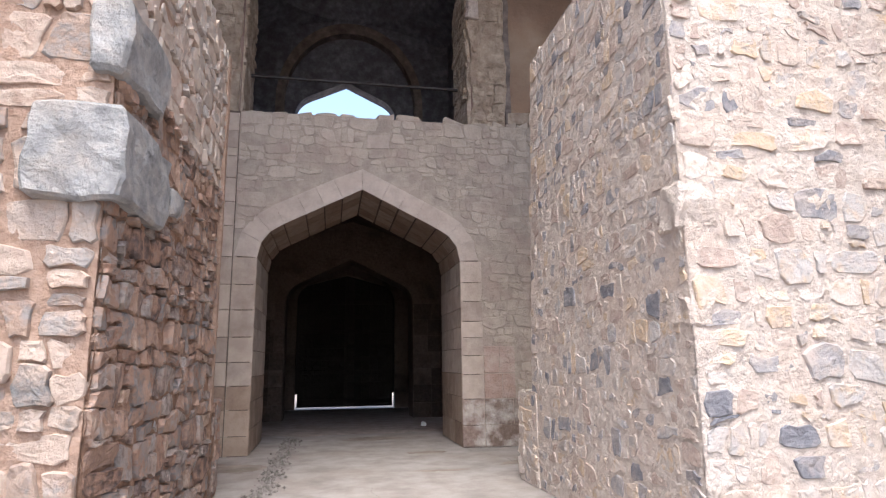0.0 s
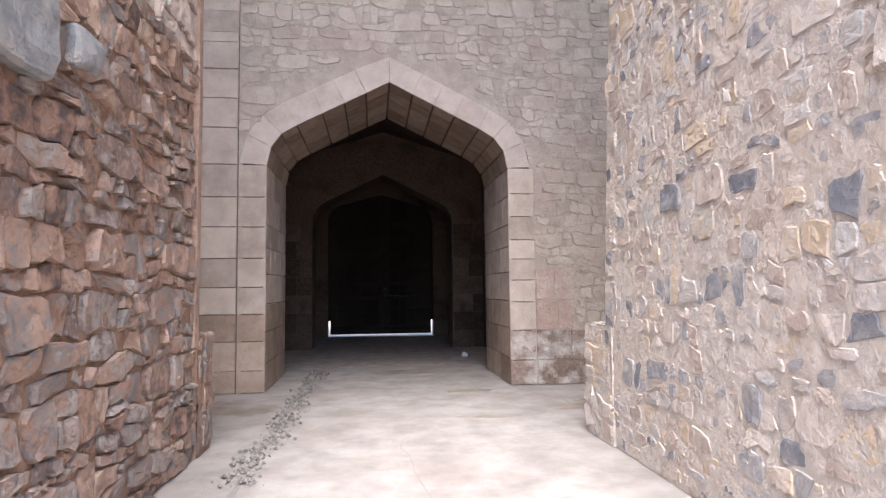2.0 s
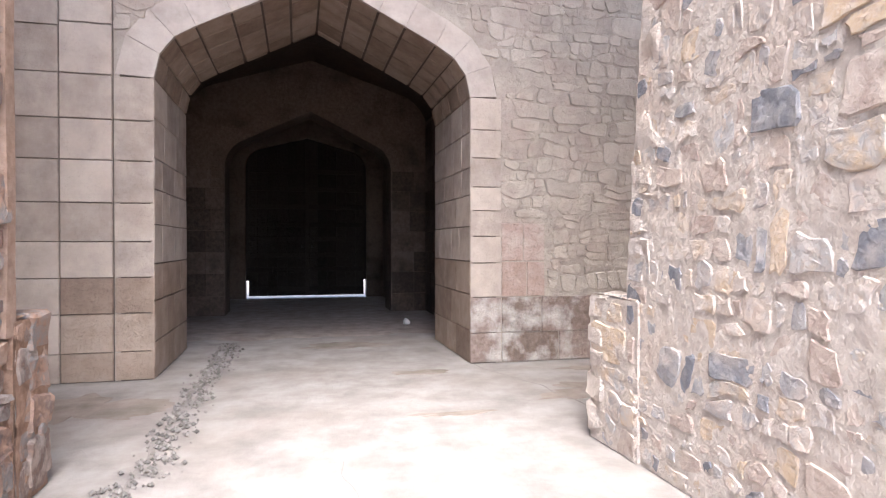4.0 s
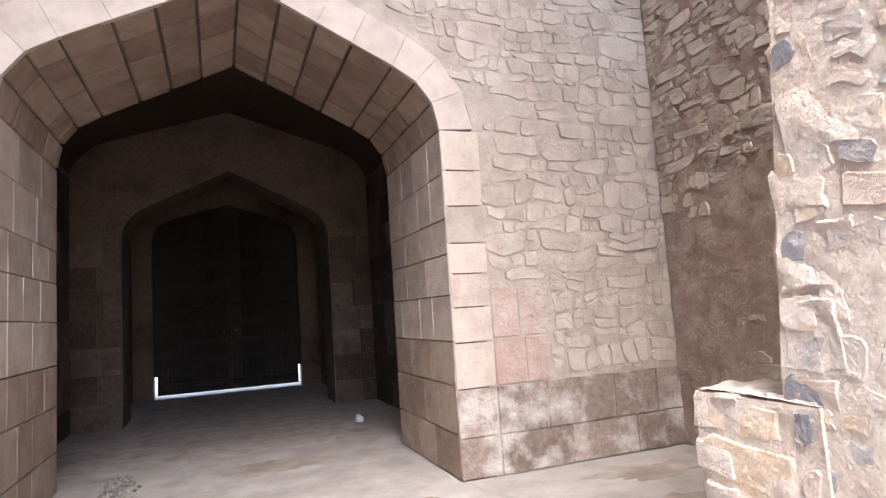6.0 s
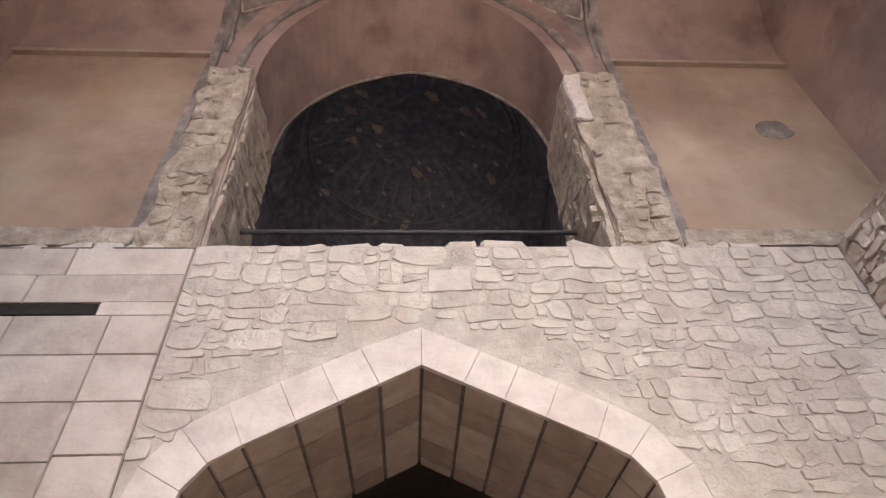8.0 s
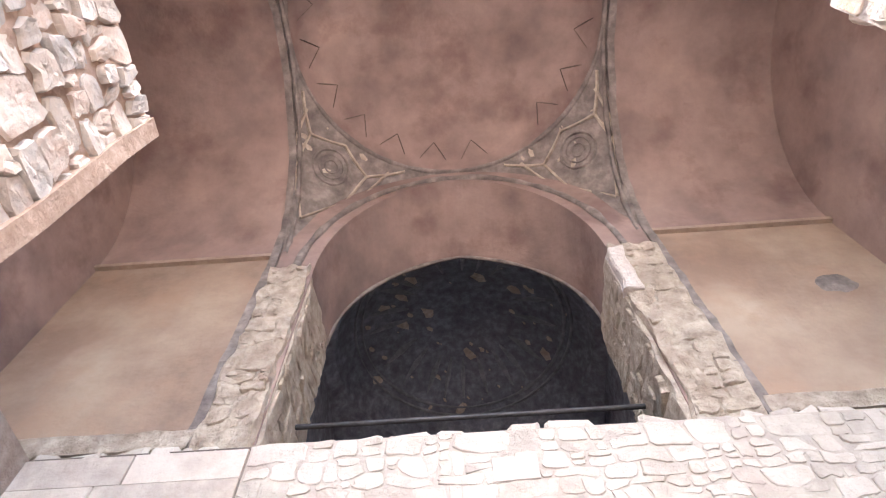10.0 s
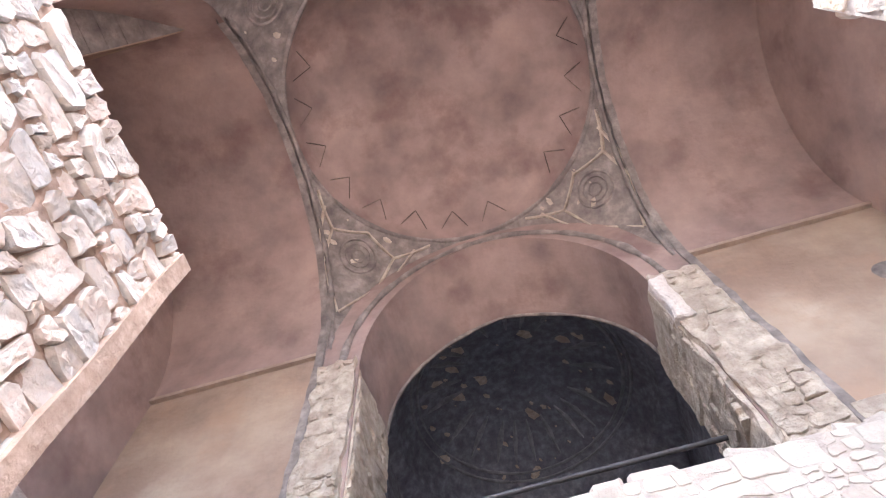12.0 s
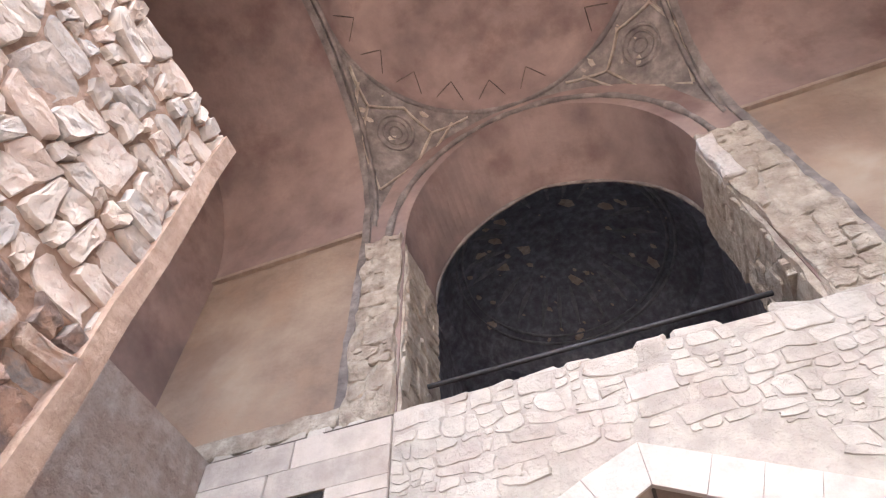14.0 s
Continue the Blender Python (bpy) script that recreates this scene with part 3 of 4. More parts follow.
ashlar_face(gate_wall, 2.62, 4.85, 0, 0.84, lambda u, z: Vector((u, Y_GATE - 0.01, z)), (0, 0.05, 0), M_PLINTH, (0.55, 0.8), [0, 0.38, 0.84])
# jamb faces inside the gateway
for x, s in ((J0, -1), (J1, 1)):
    ashlar_face(gate_wall, Y_GATE, 12.52, 0, 3.39, lambda u, z: Vector((x, u, z)), (s * 0.04, 0, 0), M_ASHLAR, (0.42, 0.55, 0.7), [1.3, 1.75, 2.15, 2.5, 2.95, 3.39])
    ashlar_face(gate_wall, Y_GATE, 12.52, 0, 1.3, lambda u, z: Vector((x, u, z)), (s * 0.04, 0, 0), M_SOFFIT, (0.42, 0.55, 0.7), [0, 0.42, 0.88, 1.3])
# the dark slot left by a beam
structure(part("beam_slot", boxes(((-3.8, Y_GATE + 0.0, 5.29), (-2.62, Y_GATE + 0.02, 5.40))), M_WOOD), "weathered dark beam end set in a slot", "beam")


def over_arch(x, z, grow):
    """Whether a point of the face lies clear of the arch and its ring."""
    if z < SPRING:
        return x < J0 - grow or x > J1 + grow
    u = abs(x - CX) / (1.85 + grow)
    if u >= 1:
        return True
    return z > SPRING + (CROWN - SPRING + grow * 1.05) * (1 - u ** 1.9) ** 0.8 + 0.05


back = [p for p in courses(SIDE_R + 1.91, Z_UP, 0.24, 0.15, 0.7) if
        all(over_arch(u - 1.91, v, 0.36) for u, v in p) and not any(u - 1.91 > 2.6 and v < 0.84 for u, v in p)
        and not any(2.6 < u - 1.91 < 3.22 and v < 1.8 for u, v in p) and not any(u < 0.42 and v < 3.39 for u, v in p)]
me = bpy.data.meshes.new("render_coat")
bm = bmesh.new()
coat = outline(CX, SPRING, [(x * 1.19, z * 1.25) for x, z in pointed(1.85, 1.33)])
arch_wall(bm, -1.91, SIDE_R, -0.04, Z_UP, Y_GATE + 0.008, Y_GATE + 0.024, coat)
part("render_coat", bm, M_BACK, gate_wall)
masonry(gate_wall, back, lambda u, v, d: (u - 1.91, Y_GATE + 0.012 - d, v), M_BACK, 0.015, 0.008, 0.9, limit=1200)
# broken coping along the wall's top
masonry(gate_wall, cells(9.0, 0.9, 0.33, 0.4), lambda u, v, d: (SIDE_L + u, Y_GATE + 0.015 + v, Z_UP - 0.04 + d * (0.5 + 1.6 * abs(noise.noise(Vector((u * 3, v, 0)))))), M_BACK, 0.11, 0.012, 0.8, near=lambda u, v: v < 0.3)
block(gate_wall, [Vector((x, Y_GATE - 0.012, z)) for x, z in ((0.42, 5.53), (0.86, 5.55), (0.86, 5.83), (0.42, 5.81))], (0, 0.05, 0), M_RING, "inset_stone", label="square pale stone set above the arch")

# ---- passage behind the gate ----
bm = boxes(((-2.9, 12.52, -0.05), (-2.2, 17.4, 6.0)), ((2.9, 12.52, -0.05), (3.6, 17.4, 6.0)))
passage = structure(part("wall_passage", bm, M_DARK), "stone side walls of the vaulted passage, coloured for its shade", "wall")
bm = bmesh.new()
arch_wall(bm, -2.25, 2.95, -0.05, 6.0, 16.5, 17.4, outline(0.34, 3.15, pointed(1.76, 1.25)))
structure(part("wall_inner_arch", bm, M_DARK), "inner pointed arch of shade-coloured stone", "wall")
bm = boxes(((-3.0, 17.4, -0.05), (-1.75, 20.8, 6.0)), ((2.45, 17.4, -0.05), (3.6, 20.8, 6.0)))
structure(part("wall_door_passage", bm, M_DARK), "shade-coloured stone walls before the wooden door", "wall")
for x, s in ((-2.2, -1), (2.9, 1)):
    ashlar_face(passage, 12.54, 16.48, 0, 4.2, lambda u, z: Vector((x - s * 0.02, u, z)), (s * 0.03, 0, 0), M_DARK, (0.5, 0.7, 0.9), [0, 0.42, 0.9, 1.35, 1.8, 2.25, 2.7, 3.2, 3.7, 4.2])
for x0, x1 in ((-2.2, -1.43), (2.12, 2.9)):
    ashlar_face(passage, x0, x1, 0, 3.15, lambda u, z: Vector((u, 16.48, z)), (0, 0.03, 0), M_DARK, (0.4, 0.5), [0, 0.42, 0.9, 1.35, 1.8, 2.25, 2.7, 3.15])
bm = bmesh.new()
vault = outline(0.35, 4.0, pointed(2.6, 1.5))
lo = [[bm.verts.new((x, y, z)) for x, z in vault] for y in (12.5, 16.52)]
for i in range(len(vault) - 1):
    bm.faces.new((lo[0][i], lo[0][i + 1], lo[1][i + 1], lo[1][i]))
structure(part("ceiling_passage", bm, M_DARK, smooth=True), "shade-coloured vault over the passage", "ceiling")
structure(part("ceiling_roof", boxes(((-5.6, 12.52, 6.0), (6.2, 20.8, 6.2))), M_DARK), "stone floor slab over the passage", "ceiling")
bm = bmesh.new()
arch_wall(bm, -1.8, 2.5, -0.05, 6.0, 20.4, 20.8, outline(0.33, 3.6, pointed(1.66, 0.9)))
structure(part("wall_door", bm, M_DARK), "shade-coloured stone door surround", "wall")

door = thing("door_1", (0.33, 20.55, 0), "closed double door of old dark wood, light under it", "door")
for side in (-1, 1):
    leaf_x = 0.33 + side * 0.02
    for i in range(6):
        a, b = sorted((leaf_x + side * i * 0.265, leaf_x + side * (i * 0.265 + 0.258)))
        if i == 5:
            if side < 0:
                a += 0.02
            else:
                b -= 0.02
        part("plank", boxes(((a, 20.52, 0.075), (b, 20.57, 4.4)), bevel=0.004), M_WOOD, door)
    for z in (0.2, 0.75, 1.15, 1.6, 2.0, 2.5, 3.0, 3.5):
        a, b = sorted((leaf_x + side * 0.02, leaf_x + side * 1.54))
        part("rail", boxes(((a, 20.47, z), (b, 20.518, z + 0.13)), bevel=0.006), M_WOOD, door)
    bm = bmesh.new()
    bmesh.ops.create_uvsphere(bm, u_segments=8, v_segments=6, radius=0.04, matrix=pose(leaf_x + side * 0.12, 20.46, 1.45))
    part("knob", bm, M_IRON, door)
# Unseen board added behind the planks to stop light leaking through their gaps.
part("backing", boxes(((-1.235, 20.575, 0.075), (1.895, 20.6, 4.7)), ((-1.4, 20.575, 0.5), (-1.235, 20.6, 4.7)), ((1.895, 20.575, 0.5), (2.05, 20.6, 4.7))), M_WOOD, door)
part("meeting_stile", boxes(((0.28, 20.45, 0.11), (0.38, 20.518, 4.4)), bevel=0.006), M_WOOD, door)
litter = bmesh.new()
bmesh.ops.create_icosphere(litter, subdivisions=2, radius=0.07, matrix=pose(2.05, 14.3, 0.05))
for v in litter.verts:
    v.co += Vector((noise.noise(v.co * 18), noise.noise(v.co * 18 + Vector((5, 0, 0))), 0.4 * noise.noise(v.co * 18 + Vector((0, 9, 0))))) * 0.05
    v.co.z = max(v.co.z, 0.0)
tagged(part("crumpled_paper", litter, M_WHITE), "crumpled white paper lying on the passage floor", "litter")

# ---- lower side walls of the porch ----
for name, x, s in (("wall_side_left", SIDE_L, -1), ("wall_side_right", SIDE_R, 1)):
    a, b = sorted((x, x + s * 1.6))
    side = structure(part(name, boxes(((a, -0.5, -0.05), (b, Y_GATE + 0.1, Z_UP))), M_SIDE), "rough side wall, plaster below and bare rubble above", "wall")
    if s < 0:
        continue
    polys = [p for p in courses(3.6, Z_UP, 0.24, 0.13, 0.6) if all(v > 3.2 - 0.25 * u + 0.4 * noise.noise(Vector((u * 1.5, v, 0))) for u, v in p) or rng.random() < 0.12]
    masonry(side, polys, lambda u, v, d: (x - s * d, 6.9 + u, v), M_BACK, 0.03, 0.008, 1.0, limit=260, rugged=True)
    mortar_bed(side, 3.6, Z_UP, lambda u, v, d: (x - s * d, 6.9 + u, v), M_SIDE, 0.028, 0.05)
    masonry(side, cells(3.6, 1.4, 0.33, 0.3), lambda u, v, d: (x + s * v, 6.9 + u, Z_UP - 0.02 + d), M_BACK, 0.06, 0.015, 0.8, near=lambda u, v: False)

# ---- upper porch ----
front_line = outline(CX, 9.6, ellipse(4.72, 3.85))
bm = bmesh.new()
arch_wall(bm, UP_L - 0.6, UP_R + 0.6, Z_UP, 17.5, 4.78, Y_FRONT, front_line)
front = structure(part("wall_front", bm, M_BUFF), "high front wall with a wide arch", "wall")
pts = front_line
for i in range(len(pts) - 1):
    a, b = pts[i], pts[i + 1]
    mid = Vector((CX - (a[0] + b[0]) / 2, 0, 9.6 - (a[1] + b[1]) / 2)).normalized()
    block(front, [Vector((a[0], 4.79, a[1])) + mid * 0.02, Vector((b[0], 4.79, b[1])) + mid * 0.02, Vector((b[0], 5.49, b[1])) + mid * 0.02, Vector((a[0], 5.49, a[1])) + mid * 0.02], -mid * 0.05, M_STUCCO, "arch_stone")
for name, x, s in (("wall_flank_left", CX - 4.66, -1), ("wall_flank_right", CX + 4.66, 1)):
    a, b = sorted((x, x + s * 1.2))
    flank = structure(part(name, boxes(((a, -0.5, Z_UP), (b, 4.775, 16.6))), M_RIGHT_MORTAR), "high sunlit flank wall of long stone courses", "wall")
    masonry(flank, courses(5.2, 10.4, 0.62, 0.3), lambda u, v, d: (x - s * d, -0.45 + u, Z_UP + v), M_RIGHT, 0.03, 0.012, 0.5, near=lambda u, v: u > 3.2 and s < 0, limit=200)
for name, x, s in (("wall_upper_left", UP_L, -1), ("wall_upper_right", UP_R, 1)):
    a, b = sorted((x, x + s * 0.6))
    structure(part(name, boxes(((a, Y_FRONT, Z_UP), (b, Y_UP + 0.6, 14.0))), M_PLASTER), "stained red plaster end wall of the porch", "wall")

# back wall of the upper storey with the deep arched window
W0, W1 = -1.97, 2.5
win_line = outline(0.29, 9.7, [(u, v * (1 + 0.06 * (1 - u / 2.235) ** 2)) for u, v in ellipse((W1 - W0) / 2, 3.0)])
win_back = outline(0.31, 9.6, [(u, v * (1 + 0.08 * (1 - u / 2.24) ** 2)) for u, v in ellipse(2.24, 2.32)])
bm = bmesh.new()
arch_wall(bm, B0 - 0.02, B1 + 0.02, Z_UP - 0.1, 14.3, Y_UP, 12.0, win_line, win_back)
upper = structure(part("wall_upper_back", bm, M_PLASTER), "red plaster wall around a deep arched window", "wall")
for a, b in ((UP_L, B0), (B1, UP_R)):
    structure(part("wall_panel", boxes(((a, Y_UP + 0.08, Z_UP - 0.1), (b, 12.0, Z_LEDGE + 0.1))), M_BUFF), "buff plastered panel with a dark ledge above", "wall")
    ledge = boxes(((a, Y_UP + 0.0, Z_LEDGE - 0.04), (b, Y_UP + 0.1, Z_LEDGE + 0.04)))
    structure(part("trim", ledge, M_SOFFIT), "thin brown string course", "trim")
    bm = bmesh.new()
    box(bm, (a + 0.02, Y_UP - 0.06, Z_UP + 0.1), (b - 0.02, Y_UP + 0.075, Z_UP + 0.34))
    bmesh.ops.subdivide_edges(bm, edges=bm.edges, cuts=12, use_grid_fill=True)
    for v in bm.verts:
        v.co += Vector((0, 0.6, 1)) * 0.09 * noise.noise(v.co * 5)
    structure(part("trim", bm, M_PIER), "broken plaster edge at the panel's foot", "trim")
    # shallow vault of the side bay, springing from the ledge
    bm = bmesh.new()
    prev = None
    for i in range(25):
        t = math.pi * i / 24
        y, z = MID_Y + (RAD + 0.03) * math.cos(t), Z_LEDGE + (RAD - 0.02) * math.sin(t)
        row = [bm.verts.new((a + (b - a) * k / 6, y, z)) for k in range(7)]
        if prev:
            for k in range(6):
                bm.faces.new((prev[k], prev[k + 1], row[k + 1], row[k]))
        prev = row
    structure(part("ceiling_side", bm, M_PLASTER, smooth=True), "stained red plaster barrel vault of the side bay", "ceiling")


def rib(x0, x1, r0, r1, name, label):
    """A moulded half-ring between the middle bay and a side bay."""
    bm = bmesh.new()
    prev = None
    # the rib runs straight down the pier below the springing
    steps = [(0.0, Z_UP + 0.08 - Z_LEDGE + 0.2 * k) for k in range(20)] + [(radians(143) * i / 32, 0.0) for i in range(33)]
    for i, (t, drop) in enumerate(steps):
        c, s = math.cos(t), math.sin(t)
        w = 1 + 0.012 * noise.noise(Vector((i * 0.7, x0, 0)))
        row = [bm.verts.new((x + 0.03 * noise.noise(Vector((i * 0.9, x, 4))), MID_Y + r * w * c, Z_LEDGE + drop + r * w * s)) for x, r in ((x0, r1), (x0, r0), (x1, r0), (x1, r1))]
        if prev:
            for k in range(4):
                bm.faces.new((prev[k], prev[(k + 1) % 4], row[(k + 1) % 4], row[k]))
        prev = row
    structure(part(name, bm, M_STUCCO), label, "trim")


rib(B0 - 0.10, B0 + 0.03, RAD - 0.08, RAD + 0.2, "trim", "worn grey plaster rib along the vault")
rib(B1 - 0.03, B1 + 0.10, RAD - 0.08, RAD + 0.2, "trim", "worn grey plaster rib along the vault")
# side-bay walls between rib and dome are closed by the pendentives
bm = bmesh.new()
N = 72
R2 = RAD * math.sqrt(2)
prev = None
half_x = (B1 - B0) / 2
for i in range(N + 1):
    t = 2 * math.pi * i / N
    c, s = math.cos(t), math.sin(t)
    edge = min(half_x / abs(c) if abs(c) > 1e-6 else 99, RAD / abs(s) if abs(s) > 1e-6 else 99)
    row = []
    for k in range(9):
        r = edge + (2.84 - edge) * k / 8
        row.append(bm.verts.new((MID_X + r * c, MID_Y + r * s, Z_LEDGE + math.sqrt(max(0, R2 * R2 - r * r)))))
    if prev:
        for k in range(8):
            bm.faces.new((prev[k], prev[k + 1], row[k + 1], row[k]))
    prev = row
bmesh.ops.remove_doubles(bm, verts=bm.verts, dist=0.002)
structure(part("ceiling_pendentive", bm, M_STUCCO, smooth=True), "grey carved stucco pendentives below the dome", "ceiling")
bm = bmesh.new()
prev = None
Z_DOME = Z_LEDGE + math.sqrt(R2 * R2 - 2.84 ** 2)
for k in range(15):
    r = 2.86 * math.cos(math.pi / 2 * k / 14)
    z = Z_DOME + 0.02 + 1.5 * math.sin(math.pi / 2 * k / 14)
    row = [bm.verts.new((MID_X + max(r, 0.01) * math.cos(2 * math.pi * i / 64), MID_Y + max(r, 0.01) * math.sin(2 * math.pi * i / 64), z)) for i in range(64)]
    if prev:
        for i in range(64):
            bm.faces.new((prev[i], prev[(i + 1) % 64], row[(i + 1) % 64], row[i]))
    prev = row
structure(part("ceiling_dome", bm, M_PLASTER, smooth=True), "shallow red plaster dome, stained and flaking", "ceiling")


def torus(name, centre, major, minor, mat, label, tilt=(0, 0, 0), seg=56, parent=None, wobble=0.0):
    bm = bmesh.new()
    m = pose(*centre, *tilt)
    rows = []
    for i in range(seg):
        t = 2 * math.pi * i / seg
        w = minor * (1 + wobble * noise.noise(Vector((i * 0.6, major, 0))))
        rows.append([bm.verts.new(m @ Vector(((major + w * math.cos(q)) * math.cos(t), (major + w * math.cos(q)) * math.sin(t), w * math.sin(q)))) for q in (0, 1.05, 2.1, 3.14, 4.2, 5.2)])
    for i in range(seg):
        for k in range(6):
            bm.faces.new((rows[i][k], rows[(i + 1) % seg][k], rows[(i + 1) % seg][(k + 1) % 6], rows[i][(k + 1) % 6]))
    ob = part(name, bm, mat, parent, smooth=True)
    return ob if parent else structure(ob, label, "trim")


torus("trim", (MID_X, MID_Y, Z_DOME), 2.86, 0.05, M_STUCCO, "chipped moulding round the dome's foot", wobble=0.8)
torus("trim", (MID_X, MID_Y, Z_DOME - 0.06), 3.0, 0.03, M_STUCCO, "thin chipped moulding below the dome", wobble=0.8)
# small triangles of a worn star border round the dome
for i in range(20):
    t = 2 * math.pi * (i + 0.5) / 20
    if rng.random() < 0.3:
        continue
    bm = bmesh.new()
    for da, db in ((-0.1, 0.0), (0.0, 0.1)):
        tips = []
        for ang, r in ((t + da, 2.76 if da else 2.5), (t + db, 2.5 if da else 2.76)):
            z = Z_DOME + 0.02 + 1.5 * math.sqrt(max(0, 1 - (r / 2.86) ** 2))
            tips.append(Vector((MID_X + r * math.cos(ang), MID_Y + r * math.sin(ang), z - 0.012)))
        d = (tips[1] - tips[0]).normalized().cross(Vector((0, 0, 1))) * 0.010
        q = [bm.verts.new(p) for p in (tips[0] - d, tips[0] + d, tips[1] + d, tips[1] - d)]
        up = [bm.verts.new(v.co + Vector((0, 0, 0.05))) for v in q]
        bm.faces.new(q)
        for k in range(4):
            bm.faces.new((q[k], q[(k + 1) % 4], up[(k + 1) % 4], up[k]))
    structure(part("trim", bm, M_DARK), "worn dark point of the dome's star border", "trim")
for sx in (-1, 1):
    for sy in (1, -1):
        p = Vector((MID_X + sx * 2.36, MID_Y + sy * 2.36, 0))
        r = 2.36 * math.sqrt(2)
        p.z = Z_LEDGE + math.sqrt(R2 * R2 - r * r)
        n = (p - Vector((MID_X, MID_Y, Z_LEDGE))).normalized()
        e = n.to_track_quat("Z", "Y").to_euler()
        tilt = [math.degrees(v) for v in e]
        c = p - n * 0.02
        medal = torus("trim", tuple(c), 0.36, 0.03, M_STUCCO, "round stucco medallion in the corner of the vault", tilt, 28, wobble=0.6)
        for rr in (0.25, 0.13):
            torus("moulding", tuple(c), rr, 0.018, M_STUCCO, "", tilt, 20, medal)


def stucco_rib(corners, width, parent):
    """A raised fillet on the pendentive's sphere through corners given as (degrees, radius) from the dome's axis."""
    bm = bmesh.new()
    prev = None
    path = []
    for (a0, r0), (a1, r1) in zip(corners, corners[1:]):
        path += [(a0 + (a1 - a0) * i / 6, r0 + (r1 - r0) * i / 6) for i in range(6)]
    path.append(corners[-1])
    pts = []
    for a, r in path:
        x, y = r * math.cos(radians(a)), r * math.sin(radians(a))
        pts.append(Vector((x, y, math.sqrt(R2 * R2 - r * r))))
    for i, p in enumerate(pts):
        n = p.normalized()
        side = (pts[min(i + 1, len(pts) - 1)] - pts[max(i - 1, 0)]).normalized().cross(n) * width * (1 + 0.5 * noise.noise(p * 4))
        c = Vector((MID_X, MID_Y, Z_LEDGE)) + p
        row = [bm.verts.new(q) for q in (c + side + n * 0.02, c + side * 0.5 - n * 0.045, c - side * 0.5 - n * 0.045, c - side + n * 0.02)]
        if prev:
            for k in range(3):
                bm.faces.new((prev[k], prev[k + 1], row[k + 1], row[k]))
        prev = row
    part("fillet", bm, M_PIER, parent)


for q in range(2):
    c = 45 + 90 * q
    net = structure(new("trim"), "carved stucco net of kites in the corner of the vault", "trim")
    for line in (((-25, 2.93), (-12, 3.2), (0, 2.98)), ((25, 2.93), (12, 3.2), (0, 2.98)), ((-12, 3.2), (-9, 3.62), (0, 3.95)), ((12, 3.2), (9, 3.62), (0, 3.95)), ((-19, 3.02), (-14, 3.4), (-9, 3.62)), ((19, 3.02), (14, 3.4), (9, 3.62))):
        stucco_rib([(c + a, r) for a, r in line], 0.035, net)


def arch_tube(line, y, radius, mat, label):
    bm = bmesh.new()
    prev = None
    for i, (x, z) in enumerate(line):
        a, b = line[max(0, i - 1)], line[min(len(line) - 1, i + 1)]
        d = Vector((b[0] - a[0], 0, b[1] - a[1])).normalized()
        n = Vector((-d.z, 0, d.x))
        r = radius * (1 + 0.7 * noise.noise(Vector((x * 2.3, z * 2.3, y))))
        row = [bm.verts.new(Vector((x, y, z)) + n * r * math.cos(q) + Vector((0, 1, 0)) * r * math.sin(q)) for q in (0, 1.05, 2.1, 3.14, 4.2, 5.2)]
        if prev:
            for k in range(6):
                bm.faces.new((prev[k], prev[(k + 1) % 6], row[(k + 1) % 6], row[k]))
        prev = row
    structure(part("trim", bm, mat, smooth=True), label, "trim")


arch_tube(outline(0.29, 9.7, [(u * 1.13, v * 1.05) for u, v in ellipse(2.235, 3.06, 30)]), Y_UP - 0.01, 0.06, M_STUCCO, "chipped pale moulding round the window arch")
arch_tube(outline(0.31, 9.6, [(u, v * (1 + 0.08 * (1 - u / 2.24) ** 2)) for u, v in ellipse(2.24, 2.32, 30)]), 11.98, 0.035, M_STUCCO, "flaking edge of the inner window arch")
for x in (B0 + 0.09, B1 - 0.09):
    bm = bmesh.new()
    prev = None
    for i in range(41):
        t = radians(143) * i / 40
        w = 0.045 * (1 + 0.9 * noise.noise(Vector((i * 0.9, x, 0))))
        row = [bm.verts.new((x + w * math.cos(q), MID_Y + (RAD - 0.02 + w * math.sin(q)) * math.cos(t), Z_LEDGE + (RAD - 0.02 + w * math.sin(q)) * math.sin(t))) for q in (0, 1.25, 2.5, 3.8, 5.0)]
        if prev:
            for k in range(5):
                bm.faces.new((prev[k], prev[(k + 1) % 5], row[(k + 1) % 5], row[k]))
        prev = row
    structure(part("trim", bm, M_STUCCO, smooth=True), "chipped pale bead along the vault rib", "trim")
bm = bmesh.new()
bmesh.ops.create_icosphere(bm, subdivisions=3, radius=0.3, matrix=pose(5.3, Y_UP + 0.08, 8.6) @ Matrix.Diagonal((0.9, 0.12, 0.7, 1)))
for v in bm.verts:
    v.co += Vector((1, 0.1, 1)) * 0.05 * noise.noise(v.co * 7)
structure(part("plaster_patch", bm, M_STUCCO), "rough round patch where plaster has fallen", "patch")

